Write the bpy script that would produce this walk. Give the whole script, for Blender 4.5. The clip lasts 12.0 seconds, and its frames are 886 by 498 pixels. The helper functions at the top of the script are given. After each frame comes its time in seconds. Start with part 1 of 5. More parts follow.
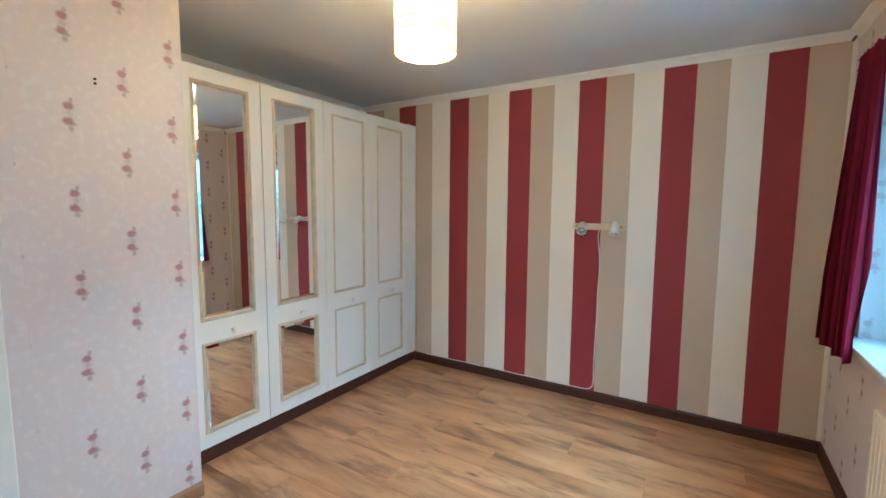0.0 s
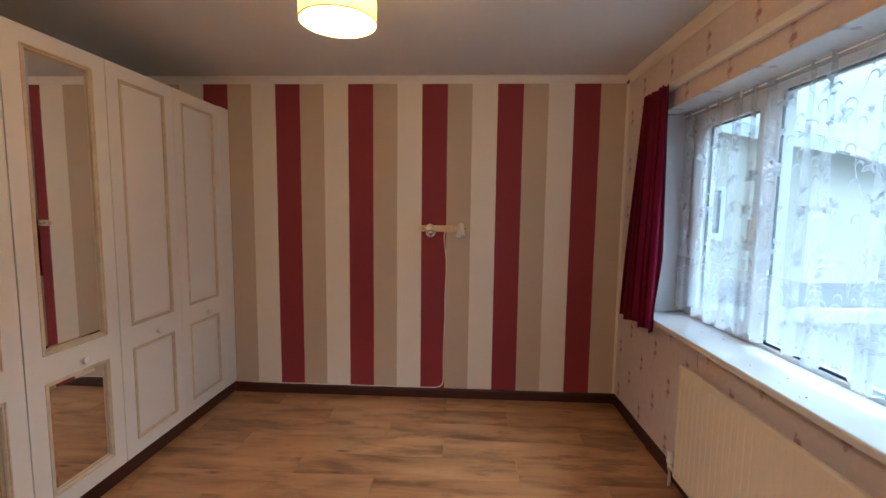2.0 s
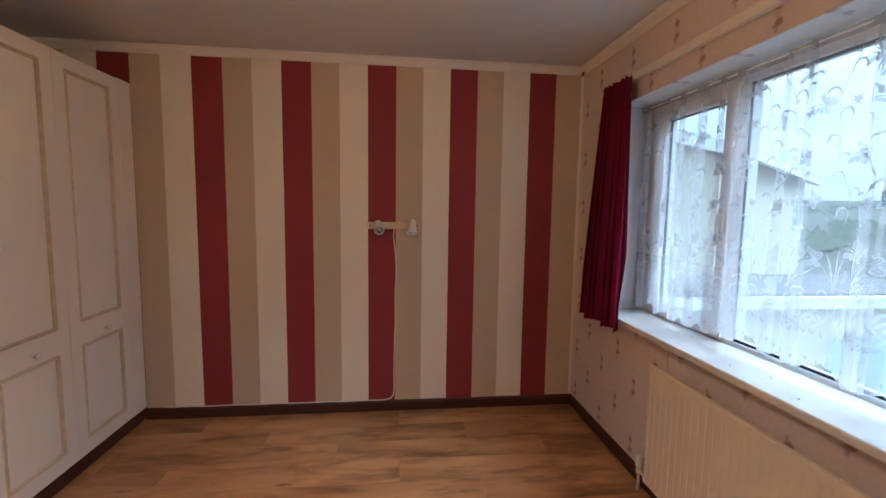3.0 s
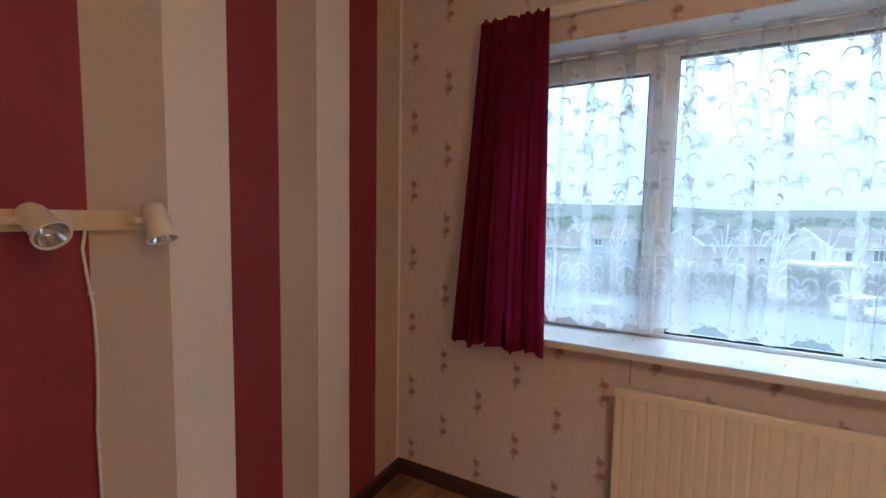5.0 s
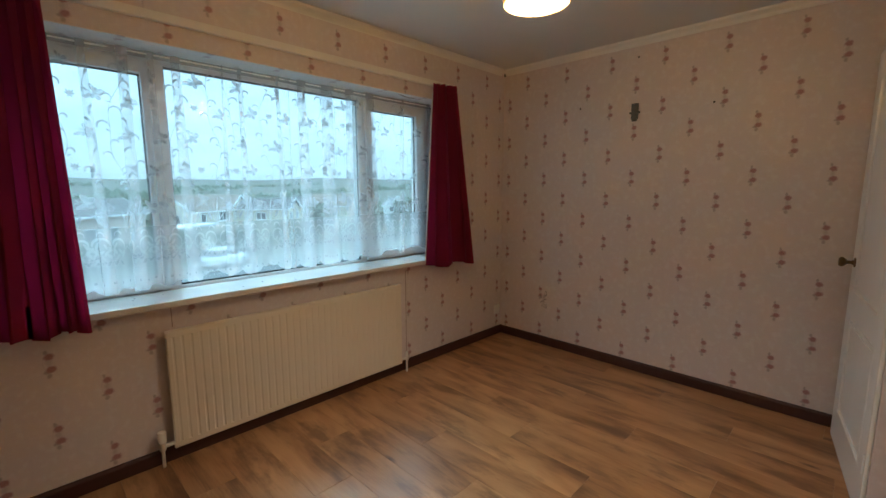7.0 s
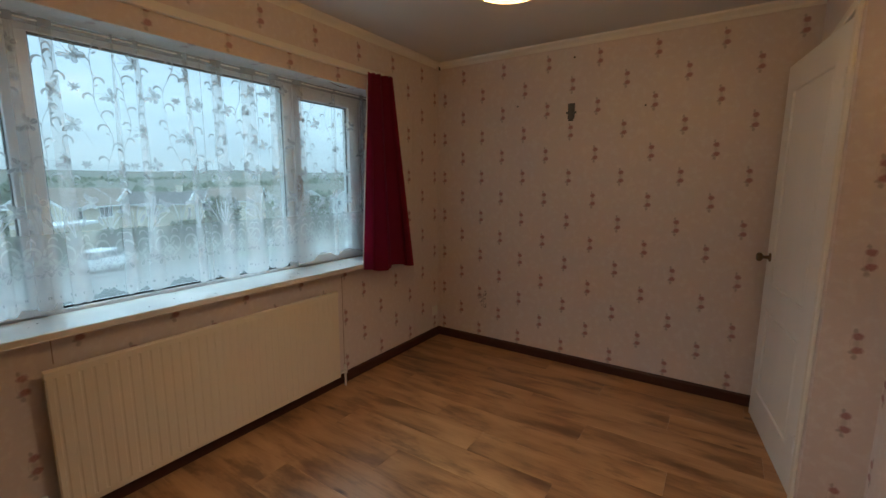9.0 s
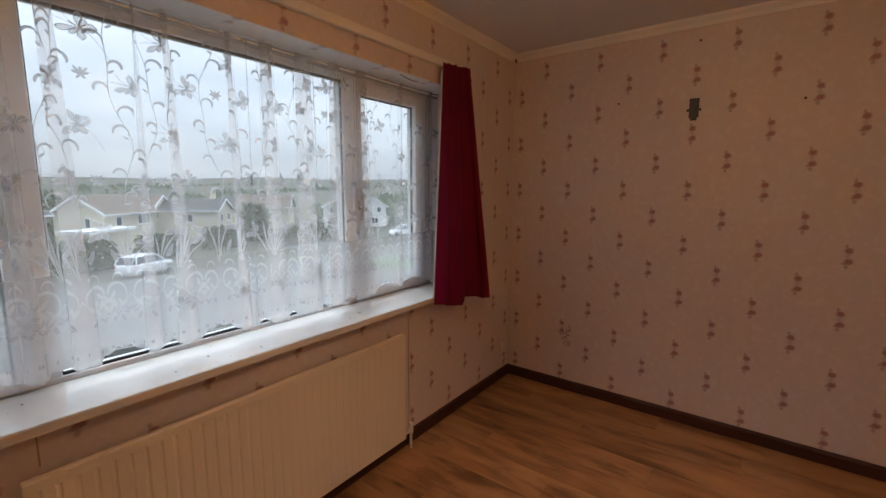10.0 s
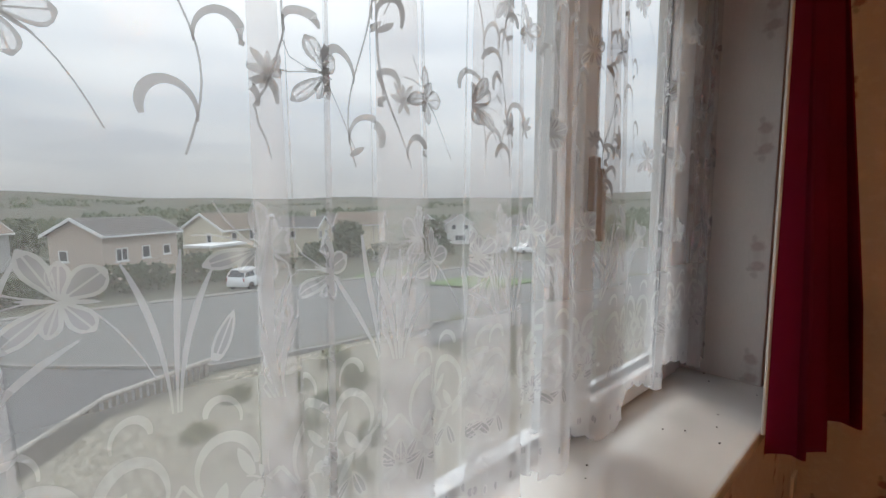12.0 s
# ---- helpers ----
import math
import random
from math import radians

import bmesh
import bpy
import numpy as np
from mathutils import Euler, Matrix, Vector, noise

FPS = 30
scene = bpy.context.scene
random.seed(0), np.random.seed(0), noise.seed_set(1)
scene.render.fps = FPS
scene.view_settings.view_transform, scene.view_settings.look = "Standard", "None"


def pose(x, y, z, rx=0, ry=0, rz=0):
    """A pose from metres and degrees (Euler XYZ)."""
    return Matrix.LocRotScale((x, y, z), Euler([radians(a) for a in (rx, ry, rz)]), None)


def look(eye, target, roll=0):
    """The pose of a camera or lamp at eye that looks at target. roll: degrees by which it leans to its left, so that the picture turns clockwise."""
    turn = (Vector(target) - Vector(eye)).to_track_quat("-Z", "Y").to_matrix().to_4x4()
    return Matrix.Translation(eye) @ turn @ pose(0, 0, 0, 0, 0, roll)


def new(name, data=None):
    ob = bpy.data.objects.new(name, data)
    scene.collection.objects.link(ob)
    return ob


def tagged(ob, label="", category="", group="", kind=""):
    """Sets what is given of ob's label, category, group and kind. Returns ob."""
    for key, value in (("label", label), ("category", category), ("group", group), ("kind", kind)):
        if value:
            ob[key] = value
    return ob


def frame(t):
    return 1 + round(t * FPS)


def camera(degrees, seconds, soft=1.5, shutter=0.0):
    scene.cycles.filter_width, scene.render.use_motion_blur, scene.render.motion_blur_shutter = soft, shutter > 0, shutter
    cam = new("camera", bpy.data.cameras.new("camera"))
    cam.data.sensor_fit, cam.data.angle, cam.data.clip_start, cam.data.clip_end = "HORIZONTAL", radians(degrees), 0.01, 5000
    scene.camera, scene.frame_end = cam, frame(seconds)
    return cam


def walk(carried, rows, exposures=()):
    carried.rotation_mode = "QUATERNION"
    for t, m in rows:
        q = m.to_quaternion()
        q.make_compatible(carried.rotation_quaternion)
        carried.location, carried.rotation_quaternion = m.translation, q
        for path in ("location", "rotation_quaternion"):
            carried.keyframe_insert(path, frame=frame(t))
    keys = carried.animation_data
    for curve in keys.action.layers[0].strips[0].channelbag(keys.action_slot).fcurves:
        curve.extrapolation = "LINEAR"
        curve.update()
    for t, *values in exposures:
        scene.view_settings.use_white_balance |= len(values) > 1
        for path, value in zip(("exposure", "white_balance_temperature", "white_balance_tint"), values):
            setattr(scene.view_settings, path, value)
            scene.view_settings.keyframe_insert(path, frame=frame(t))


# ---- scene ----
cam = camera(92.3, 12.0)
PATH = [
    (0, (-0.615, -3.116, 1.383), (-1.667, -1.425, 1.194), 0.4),
    (0.5, (-0.794, -3.086, 1.365), (-1.612, -1.27, 1.182), 0.5),
    (1, (-0.875, -3.032, 1.4), (-1.432, -1.12, 1.207), 0.6),
    (1.5, (-1.036, -3.034, 1.397), (-1.352, -1.068, 1.209), 0.7),
    (2, (-1.126, -3.075, 1.403), (-1.222, -1.086, 1.217), 0.7),
    (2.5, (-1.146, -3.038, 1.397), (-1.093, -1.048, 1.207), 0.8),
    (4.5, (-1.695, -1.555, 1.314), (-0.417, -0.026, 1.146), 0.9),
    (5, (-1.72, -1.152, 1.288), (0.039, -0.213, 1.131), 1.0),
    (5.5, (-1.918, -0.87, 1.254), (0.075, -0.801, 1.102), 0.7),
    (6, (-2.152, -0.694, 1.285), (-0.321, -1.48, 1.106), 0.5),
    (6.5, (-2.26, -0.557, 1.295), (-0.674, -1.751, 1.056), -0.2),
    (7, (-2.323, -0.554, 1.32), (-0.931, -1.962, 1.042), -0.1),
    (7.5, (-2.362, -0.536, 1.33), (-1.128, -2.083, 1.036), -0.2),
    (9.5, (-1.822, -0.645, 1.373), (-0.735, -2.296, 1.067), 0.2),
    (10, (-1.475, -0.851, 1.395), (-0.29, -2.439, 1.12), 0.2),
    (10.5, (-1.125, -1.04, 1.37), (0.182, -2.534, 1.126), 0.1),
    (11, (-0.788, -1.231, 1.373), (0.603, -2.65, 1.15), 0.1),
    (11.5, (-0.471, -1.422, 1.363), (0.97, -2.794, 1.156), 0.1),
    (12, (-0.26, -1.554, 1.298), (1.224, -2.881, 1.105), -0.1),
]
walk(cam, [(t, look(eye, target, roll)) for t, eye, target, roll in PATH],
     [(0, 1.15, 3450, -22), (1.5, 0.55, 4100, -15), (2.5, 0.04, 4700, -1), (4.5, 0.12, 4400, -2), (5.5, 0.08, 4750, -6), (6.5, 0.05, 4400, -20), (7.5, -0.45, 4500, -18), (9.5, -0.57, 5200, -10), (10, -0.57, 5800, 6), (10.5, -0.62, 6200, 16), (11.5, -0.70, 6350, 13), (12, -0.97, 6400, 8)])
SKY, BULB = 0.88, 1620.0

# ---- world, sun and lamps ----
world = bpy.data.worlds.new("overcast_sky")
scene.world = world
world.use_nodes = True
wn, wl = world.node_tree.nodes, world.node_tree.links
wn.clear()
w_out, w_bg = wn.new("ShaderNodeOutputWorld"), wn.new("ShaderNodeBackground")
sky = wn.new("ShaderNodeTexSky")
sky.sky_type, sky.sun_disc = "NISHITA", False
sky.sun_elevation, sky.sun_rotation, sky.dust_density, sky.air_density = radians(45), radians(110), 4.0, 1.0
w_co = wn.new("ShaderNodeTexCoord")
w_sep = wn.new("ShaderNodeSeparateXYZ")
wl.new(w_co.outputs["Generated"], w_sep.inputs[0])
# an overcast sky is about three times as bright overhead as at the horizon
w_zen = wn.new("ShaderNodeMapRange")
w_zen.inputs["From Min"].default_value, w_zen.inputs["From Max"].default_value = 0.0, 1.0
w_zen.inputs["To Min"].default_value, w_zen.inputs["To Max"].default_value = 1.15, 5.4
wl.new(w_sep.outputs["Z"], w_zen.inputs["Value"])
w_map = wn.new("ShaderNodeMapping")
w_map.inputs["Scale"].default_value = (1.6, 1.6, 7.0)
wl.new(w_co.outputs["Generated"], w_map.inputs["Vector"])
w_noise = wn.new("ShaderNodeTexNoise")
w_noise.inputs["Scale"].default_value, w_noise.inputs["Detail"].default_value = 1.6, 5.0
wl.new(w_map.outputs["Vector"], w_noise.inputs["Vector"])
w_ramp = wn.new("ShaderNodeValToRGB")
w_ramp.color_ramp.elements[0].position, w_ramp.color_ramp.elements[0].color = 0.3, (0.60, 0.65, 0.73, 1)
w_ramp.color_ramp.elements[1].position, w_ramp.color_ramp.elements[1].color = 0.7, (0.88, 0.91, 0.95, 1)
wl.new(w_noise.outputs["Fac"], w_ramp.inputs["Fac"])
w_scale = wn.new("ShaderNodeVectorMath")
w_scale.operation = "SCALE"
wl.new(w_ramp.outputs["Color"], w_scale.inputs[0])
wl.new(w_zen.outputs["Result"], w_scale.inputs["Scale"])
w_sky = wn.new("ShaderNodeVectorMath")
w_sky.operation = "SCALE"
w_sky.inputs["Scale"].default_value = 0.02
wl.new(sky.outputs["Color"], w_sky.inputs[0])
w_add = wn.new("ShaderNodeVectorMath")
w_add.operation = "ADD"
wl.new(w_scale.outputs["Vector"], w_add.inputs[0])
wl.new(w_sky.outputs["Vector"], w_add.inputs[1])
wl.new(w_add.outputs["Vector"], w_bg.inputs["Color"])
w_bg.inputs["Strength"].default_value = SKY
wl.new(w_bg.outputs[0], w_out.inputs[0])

sun = new("sun", bpy.data.lights.new("sun", "SUN"))
sun.data.energy, sun.data.angle, sun.data.color = 1.9, radians(26), (1.0, 0.97, 0.93)
sun.matrix_world = look((30, -12.7, 33.0), (0, -1.7, 1.0))

LAMP_AT = (-1.49, -1.835)


# ---- materials ----
def mat(name, color, rough=0.5, metal=0.0, vary=0.12, scale=8.0, bump=0.0, bump_scale=60.0, stretch=(1, 1, 1), color2=None, coords="Object", spec=0.5, random_amount=0.0):
    """Principled material with colour variation at two scales, and relief."""
    m = bpy.data.materials.new(name)
    m.use_nodes = True
    n, l = m.node_tree.nodes, m.node_tree.links
    b = n["Principled BSDF"]
    b.inputs["Roughness"].default_value, b.inputs["Metallic"].default_value = rough, metal
    b.inputs["Specular IOR Level"].default_value = spec
    co = n.new("ShaderNodeTexCoord")
    mp = n.new("ShaderNodeMapping")
    mp.inputs["Scale"].default_value = stretch
    l.new(co.outputs[coords], mp.inputs["Vector"])
    big, fine = n.new("ShaderNodeTexNoise"), n.new("ShaderNodeTexNoise")
    big.inputs["Scale"].default_value, big.inputs["Detail"].default_value = scale, 4.0
    fine.inputs["Scale"].default_value, fine.inputs["Detail"].default_value = bump_scale, 3.0
    l.new(mp.outputs[0], big.inputs["Vector"])
    l.new(mp.outputs[0], fine.inputs["Vector"])
    mix = n.new("ShaderNodeMix")
    mix.data_type = "RGBA"
    c2 = color2 or tuple(c * (1 - vary * 2) for c in color)
    mix.inputs["A"].default_value, mix.inputs["B"].default_value = (*color, 1), (*c2, 1)
    ad = n.new("ShaderNodeMath")
    ad.operation = "MULTIPLY_ADD"
    l.new(fine.outputs["Fac"], ad.inputs[0])
    ad.inputs[1].default_value = 0.35
    mr = n.new("ShaderNodeMapRange")
    mr.inputs["From Min"].default_value, mr.inputs["From Max"].default_value = 0.35, 0.75
    mr.inputs["To Min"].default_value, mr.inputs["To Max"].default_value = 0.0, 0.75
    l.new(big.outputs["Fac"], mr.inputs["Value"])
    l.new(mr.outputs["Result"], ad.inputs[2])
    l.new(ad.outputs[0], mix.inputs["Factor"])
    last = mix.outputs["Result"]
    if random_amount:
        info = n.new("ShaderNodeObjectInfo")
        hs = n.new("ShaderNodeHueSaturation")
        r2 = n.new("ShaderNodeMapRange")
        r2.inputs["To Min"].default_value, r2.inputs["To Max"].default_value = 1 - random_amount, 1 + random_amount
        l.new(info.outputs["Random"], r2.inputs["Value"])
        l.new(r2.outputs["Result"], hs.inputs["Value"])
        l.new(last, hs.inputs["Color"])
        last = hs.outputs["Color"]
    l.new(last, b.inputs["Base Color"])
    if bump:
        bp = n.new("ShaderNodeBump")
        bp.inputs["Strength"].default_value, bp.inputs["Distance"].default_value = 1.0, bump
        l.new(fine.outputs["Fac"], bp.inputs["Height"])
        l.new(bp.outputs[0], b.inputs["Normal"])
    return m


def math_node(n, l, op, a, b=None, c=None):
    node = n.new("ShaderNodeMath")
    node.operation = op
    for i, v in enumerate((a, b, c)):
        if v is None:
            continue
        if isinstance(v, (int, float)):
            node.inputs[i].default_value = v
        else:
            l.new(v, node.inputs[i])
    return node.outputs[0]


def mix_color(n, l, fac, a, b):
    node = n.new("ShaderNodeMix")
    node.data_type = "RGBA"
    for key, v in (("Factor", fac), ("A", a), ("B", b)):
        if isinstance(v, (int, float)):
            node.inputs[key].default_value = v
        elif isinstance(v, tuple):
            node.inputs[key].default_value = (*v, 1)
        else:
            l.new(v, node.inputs[key])
    return node.outputs["Result"]


def noise_node(n, l, vec, scale, detail=3.0):
    node = n.new("ShaderNodeTexNoise")
    node.inputs["Scale"].default_value, node.inputs["Detail"].default_value = scale, detail
    l.new(vec, node.inputs["Vector"])
    return node


def rose_paper(name, axis, u0, v0, up="Z", bold=1.0):
    """Embossed wallpaper with sprigs of two roses in a half-drop repeat; axis: the axis it runs along, up: the axis it hangs along."""
    m = bpy.data.materials.new(name)
    m.use_nodes = True
    n, l = m.node_tree.nodes, m.node_tree.links
    b = n["Principled BSDF"]
    co = n.new("ShaderNodeTexCoord")
    obj = co.outputs["Object"]
    warp = noise_node(n, l, obj, 95.0, 2.0)
    wv = n.new("ShaderNodeVectorMath")
    wv.operation = "MULTIPLY_ADD"
    l.new(warp.outputs["Color"], wv.inputs[0])
    wv.inputs[1].default_value = (0.011, 0.011, 0.011)
    wv.inputs[2].default_value = (-0.0055, -0.0055, -0.0055)
    av = n.new("ShaderNodeVectorMath")
    l.new(obj, av.inputs[0])
    l.new(wv.outputs[0], av.inputs[1])
    sp = n.new("ShaderNodeSeparateXYZ")
    l.new(av.outputs[0], sp.inputs[0])
    M = lambda op, a, bb=None, c=None: math_node(n, l, op, a, bb, c)
    P, Q = 0.1765, 0.3165
    u = M("DIVIDE", M("SUBTRACT", sp.outputs[axis], u0), P)
    u = M("ADD", u, 0.5)
    col = M("FLOOR", u)
    odd = M("PINGPONG", col, 1.0)
    x = M("MULTIPLY", M("SUBTRACT", M("SUBTRACT", u, col), 0.5), P)
    v = M("ADD", M("DIVIDE", M("SUBTRACT", sp.outputs[up], v0), Q), M("MULTIPLY_ADD", odd, 0.5, 0.5))
    y = M("MULTIPLY", M("SUBTRACT", M("FRACT", v), 0.5), Q)

    def blob(cx, cy, rx, ry, soft):
        dx = M("DIVIDE", M("SUBTRACT", x, cx), rx)
        dy = M("DIVIDE", M("SUBTRACT", y, cy), ry)
        d = M("SQRT", M("ADD", M("MULTIPLY", dx, dx), M("MULTIPLY", dy, dy)))
        node = n.new("ShaderNodeMapRange")
        node.inputs["From Min"].default_value, node.inputs["From Max"].default_value = 1.0 + soft, 1.0 - soft
        node.inputs["To Min"].default_value, node.inputs["To Max"].default_value = 0.0, 1.0
        l.new(d, node.inputs["Value"])
        return node.outputs["Result"], d

    r1, d1 = blob(0.001, 0.028, 0.0155, 0.0140, 0.3)
    r2, d2 = blob(-0.002, -0.026, 0.0165, 0.0135, 0.3)
    ring, dr = blob(0.004, -0.002, 0.017, 0.038, 0.2)
    line = M("LESS_THAN", M("ABSOLUTE", M("SUBTRACT", dr, 1.0)), 0.10)
    leaf1, _ = blob(0.015, -0.036, 0.009, 0.006, 0.4)
    leaf2, _ = blob(0.006, -0.052, 0.008, 0.010, 0.4)
    leaf3, _ = blob(0.010, 0.049, 0.006, 0.009, 0.4)
    heart, _ = blob(0.003, 0.001, 0.010, 0.014, 0.5)
    green = M("MINIMUM", M("ADD", M("ADD", leaf1, leaf2), M("ADD", M("MULTIPLY_ADD", heart, 0.6, leaf3), M("MULTIPLY", line, 0.22))), 1.0)
    rose = M("MINIMUM", M("ADD", r1, r2), 1.0)
    # linen-like emboss
    weave1, weave2 = n.new("ShaderNodeMapping"), n.new("ShaderNodeMapping")
    weave1.inputs["Scale"].default_value = (60, 60, 900)
    weave2.inputs["Scale"].default_value = (900, 900, 60)
    for wm in (weave1, weave2):
        l.new(obj, wm.inputs["Vector"])
    e1, e2 = noise_node(n, l, weave1.outputs[0], 1.0, 1.0), noise_node(n, l, weave2.outputs[0], 1.0, 1.0)
    emb = M("ADD", e1.outputs["Fac"], e2.outputs["Fac"])
    soil = noise_node(n, l, obj, 1.7, 5.0)
    ground = ((0.70, 0.615, 0.585), (0.63, 0.535, 0.505)) if bold == 1.0 else ((0.82, 0.79, 0.76), (0.75, 0.71, 0.68))
    base = mix_color(n, l, M("MULTIPLY", soil.outputs["Fac"], 0.6), *ground)
    base = mix_color(n, l, M("MULTIPLY", M("SUBTRACT", emb, 0.75), 0.35), base, (0.56, 0.52, 0.505))
    # sheen of the brushed pearly coating, mixed into the colour as paler patches
    sheen = noise_node(n, l, obj, 34.0, 4.0)
    bright = n.new("ShaderNodeMapRange")
    bright.inputs["From Min"].default_value, bright.inputs["From Max"].default_value = 0.50, 0.68
    bright.inputs["To Max"].default_value = 0.33
    l.new(sheen.outputs["Fac"], bright.inputs["Value"])
    base = mix_color(n, l, bright.outputs["Result"], base, (0.80, 0.76, 0.74))
    petals = noise_node(n, l, obj, 210.0, 2.0)
    pink = mix_color(n, l, petals.outputs["Fac"], (0.50, 0.25, 0.25), (0.16, 0.055, 0.062))
    base = mix_color(n, l, M("MULTIPLY", green, 0.7 * bold), base, (0.33, 0.28, 0.26))
    base = mix_color(n, l, M("MULTIPLY", rose, 0.88 * bold), base, pink)
    l.new(base, b.inputs["Base Color"])
    rr = n.new("ShaderNodeMapRange")
    rr.inputs["From Min"].default_value, rr.inputs["From Max"].default_value = 0.7, 1.3
    rr.inputs["To Min"].default_value, rr.inputs["To Max"].default_value = 0.34, 0.6
    l.new(emb, rr.inputs["Value"])
    l.new(rr.outputs["Result"], b.inputs["Roughness"])
    bp = n.new("ShaderNodeBump")
    bp.inputs["Strength"].default_value, bp.inputs["Distance"].default_value = 0.5, 0.0008
    l.new(emb, bp.inputs["Height"])
    l.new(bp.outputs[0], b.inputs["Normal"])
    return m


def stripe_paper(name):
    """Red, taupe and cream stripes, three to a width of paper."""
    m = bpy.data.materials.new(name)
    m.use_nodes = True
    n, l = m.node_tree.nodes, m.node_tree.links
    b = n["Principled BSDF"]
    b.inputs["Roughness"].default_value = 0.72
    co = n.new("ShaderNodeTexCoord")
    obj = co.outputs["Object"]
    sp = n.new("ShaderNodeSeparateXYZ")
    l.new(obj, sp.inputs[0])
    M = lambda op, a, bb=None, c=None: math_node(n, l, op, a, bb, c)
    wob = noise_node(n, l, obj, 2.2, 2.0)
    wx = M("ADD", sp.outputs["X"], M("MULTIPLY", M("SUBTRACT", wob.outputs["Fac"], 0.5), 0.006))
    ph = M("FRACT", M("DIVIDE", M("ADD", wx, 2.492), 0.5297))
    fade = noise_node(n, l, obj, 2.5, 5.0)
    grain = noise_node(n, l, obj, 260.0, 2.0)
    k = M("MULTIPLY_ADD", grain.outputs["Fac"], 0.35, M("MULTIPLY", fade.outputs["Fac"], 0.5))
    red = mix_color(n, l, k, (0.27, 0.031, 0.044), (0.205, 0.021, 0.032))
    tan = mix_color(n, l, k, (0.60, 0.495, 0.36), (0.51, 0.41, 0.295))
    cream = mix_color(n, l, k, (0.87, 0.82, 0.71), (0.79, 0.73, 0.62))
    c = mix_color(n, l, M("GREATER_THAN", ph, 0.338), red, tan)
    c = mix_color(n, l, M("GREATER_THAN", ph, 0.665), c, cream)
    l.new(c, b.inputs["Base Color"])
    bp = n.new("ShaderNodeBump")
    bp.inputs["Strength"].default_value, bp.inputs["Distance"].default_value = 0.4, 0.0006
    l.new(grain.outputs["Fac"], bp.inputs["Height"])
    l.new(bp.outputs[0], b.inputs["Normal"])
    return m


def plank_wood(name):
    """Laminate oak with figure along X, varied plank by plank."""
    m = bpy.data.materials.new(name)
    m.use_nodes = True
    n, l = m.node_tree.nodes, m.node_tree.links
    b = n["Principled BSDF"]
    M = lambda op, a, bb=None, c=None: math_node(n, l, op, a, bb, c)
    co, info = n.new("ShaderNodeTexCoord"), n.new("ShaderNodeObjectInfo")
    off = n.new("ShaderNodeVectorMath")
    off.operation = "MULTIPLY_ADD"
    l.new(info.outputs["Random"], off.inputs[0])
    off.inputs[1].default_value = (37.0, 19.0, 5.0)
    l.new(co.outputs["Object"], off.inputs[2])
    mp = n.new("ShaderNodeMapping")
    mp.inputs["Scale"].default_value = (0.9, 4.0, 1.0)
    l.new(off.outputs[0], mp.inputs["Vector"])
    big = noise_node(n, l, mp.outputs[0], 1.9, 5.0)
    big.inputs["Distortion"].default_value = 0.55
    mp2 = n.new("ShaderNodeMapping")
    mp2.inputs["Scale"].default_value = (3.0, 85.0, 1.0)
    l.new(off.outputs[0], mp2.inputs["Vector"])
    grain = noise_node(n, l, mp2.outputs[0], 2.0, 4.0)
    ramp = n.new("ShaderNodeValToRGB")
    e = ramp.color_ramp.elements
    e[0].position, e[0].color = 0.27, (0.13, 0.060, 0.025, 1)
    e[1].position, e[1].color = 0.70, (0.47, 0.268, 0.116, 1)
    mid = e.new(0.47)
    mid.color = (0.335, 0.174, 0.070, 1)
    val = M("ADD", M("MULTIPLY_ADD", M("SUBTRACT", grain.outputs["Fac"], 0.5), 0.20, big.outputs["Fac"]), M("MULTIPLY", M("SUBTRACT", info.outputs["Random"], 0.5), 0.06))
    l.new(val, ramp.inputs["Fac"])
    # smoky streaks where the printed heartwood runs dark
    mp4 = n.new("ShaderNodeMapping")
    mp4.inputs["Scale"].default_value = (1.7, 5.6, 1.0)
    l.new(off.outputs[0], mp4.inputs["Vector"])
    smoke = noise_node(n, l, mp4.outputs[0], 1.6, 6.0)
    smoke.inputs["Roughness"].default_value = 0.62
    streak = n.new("ShaderNodeMapRange")
    streak.inputs["From Min"].default_value, streak.inputs["From Max"].default_value = 0.51, 0.66
    l.new(smoke.outputs["Fac"], streak.inputs["Value"])
    figure = mix_color(n, l, M("MULTIPLY", streak.outputs["Result"], 0.72), ramp.outputs["Color"], (0.105, 0.048, 0.021))
    kn = n.new("ShaderNodeTexVoronoi")
    mp3 = n.new("ShaderNodeMapping")
    mp3.inputs["Scale"].default_value = (2.0, 6.5, 1.0)
    l.new(off.outputs[0], mp3.inputs["Vector"])
    l.new(mp3.outputs[0], kn.inputs["Vector"])
    kn.inputs["Scale"].default_value = 1.0
    knot = n.new("ShaderNodeMapRange")
    knot.inputs["From Min"].default_value, knot.inputs["From Max"].default_value = 0.11, 0.02
    l.new(kn.outputs["Distance"], knot.inputs["Value"])
    c = mix_color(n, l, M("MULTIPLY", knot.outputs["Result"], 0.85), figure, (0.055, 0.024, 0.012))
    l.new(c, b.inputs["Base Color"])
    rr = n.new("ShaderNodeMapRange")
    rr.inputs["To Min"].default_value, rr.inputs["To Max"].default_value = 0.24, 0.40
    l.new(grain.outputs["Fac"], rr.inputs["Value"])
    l.new(rr.outputs["Result"], b.inputs["Roughness"])
    bp = n.new("ShaderNodeBump")
    bp.inputs["Strength"].default_value, bp.inputs["Distance"].default_value = 0.3, 0.0008
    l.new(grain.outputs["Fac"], bp.inputs["Height"])
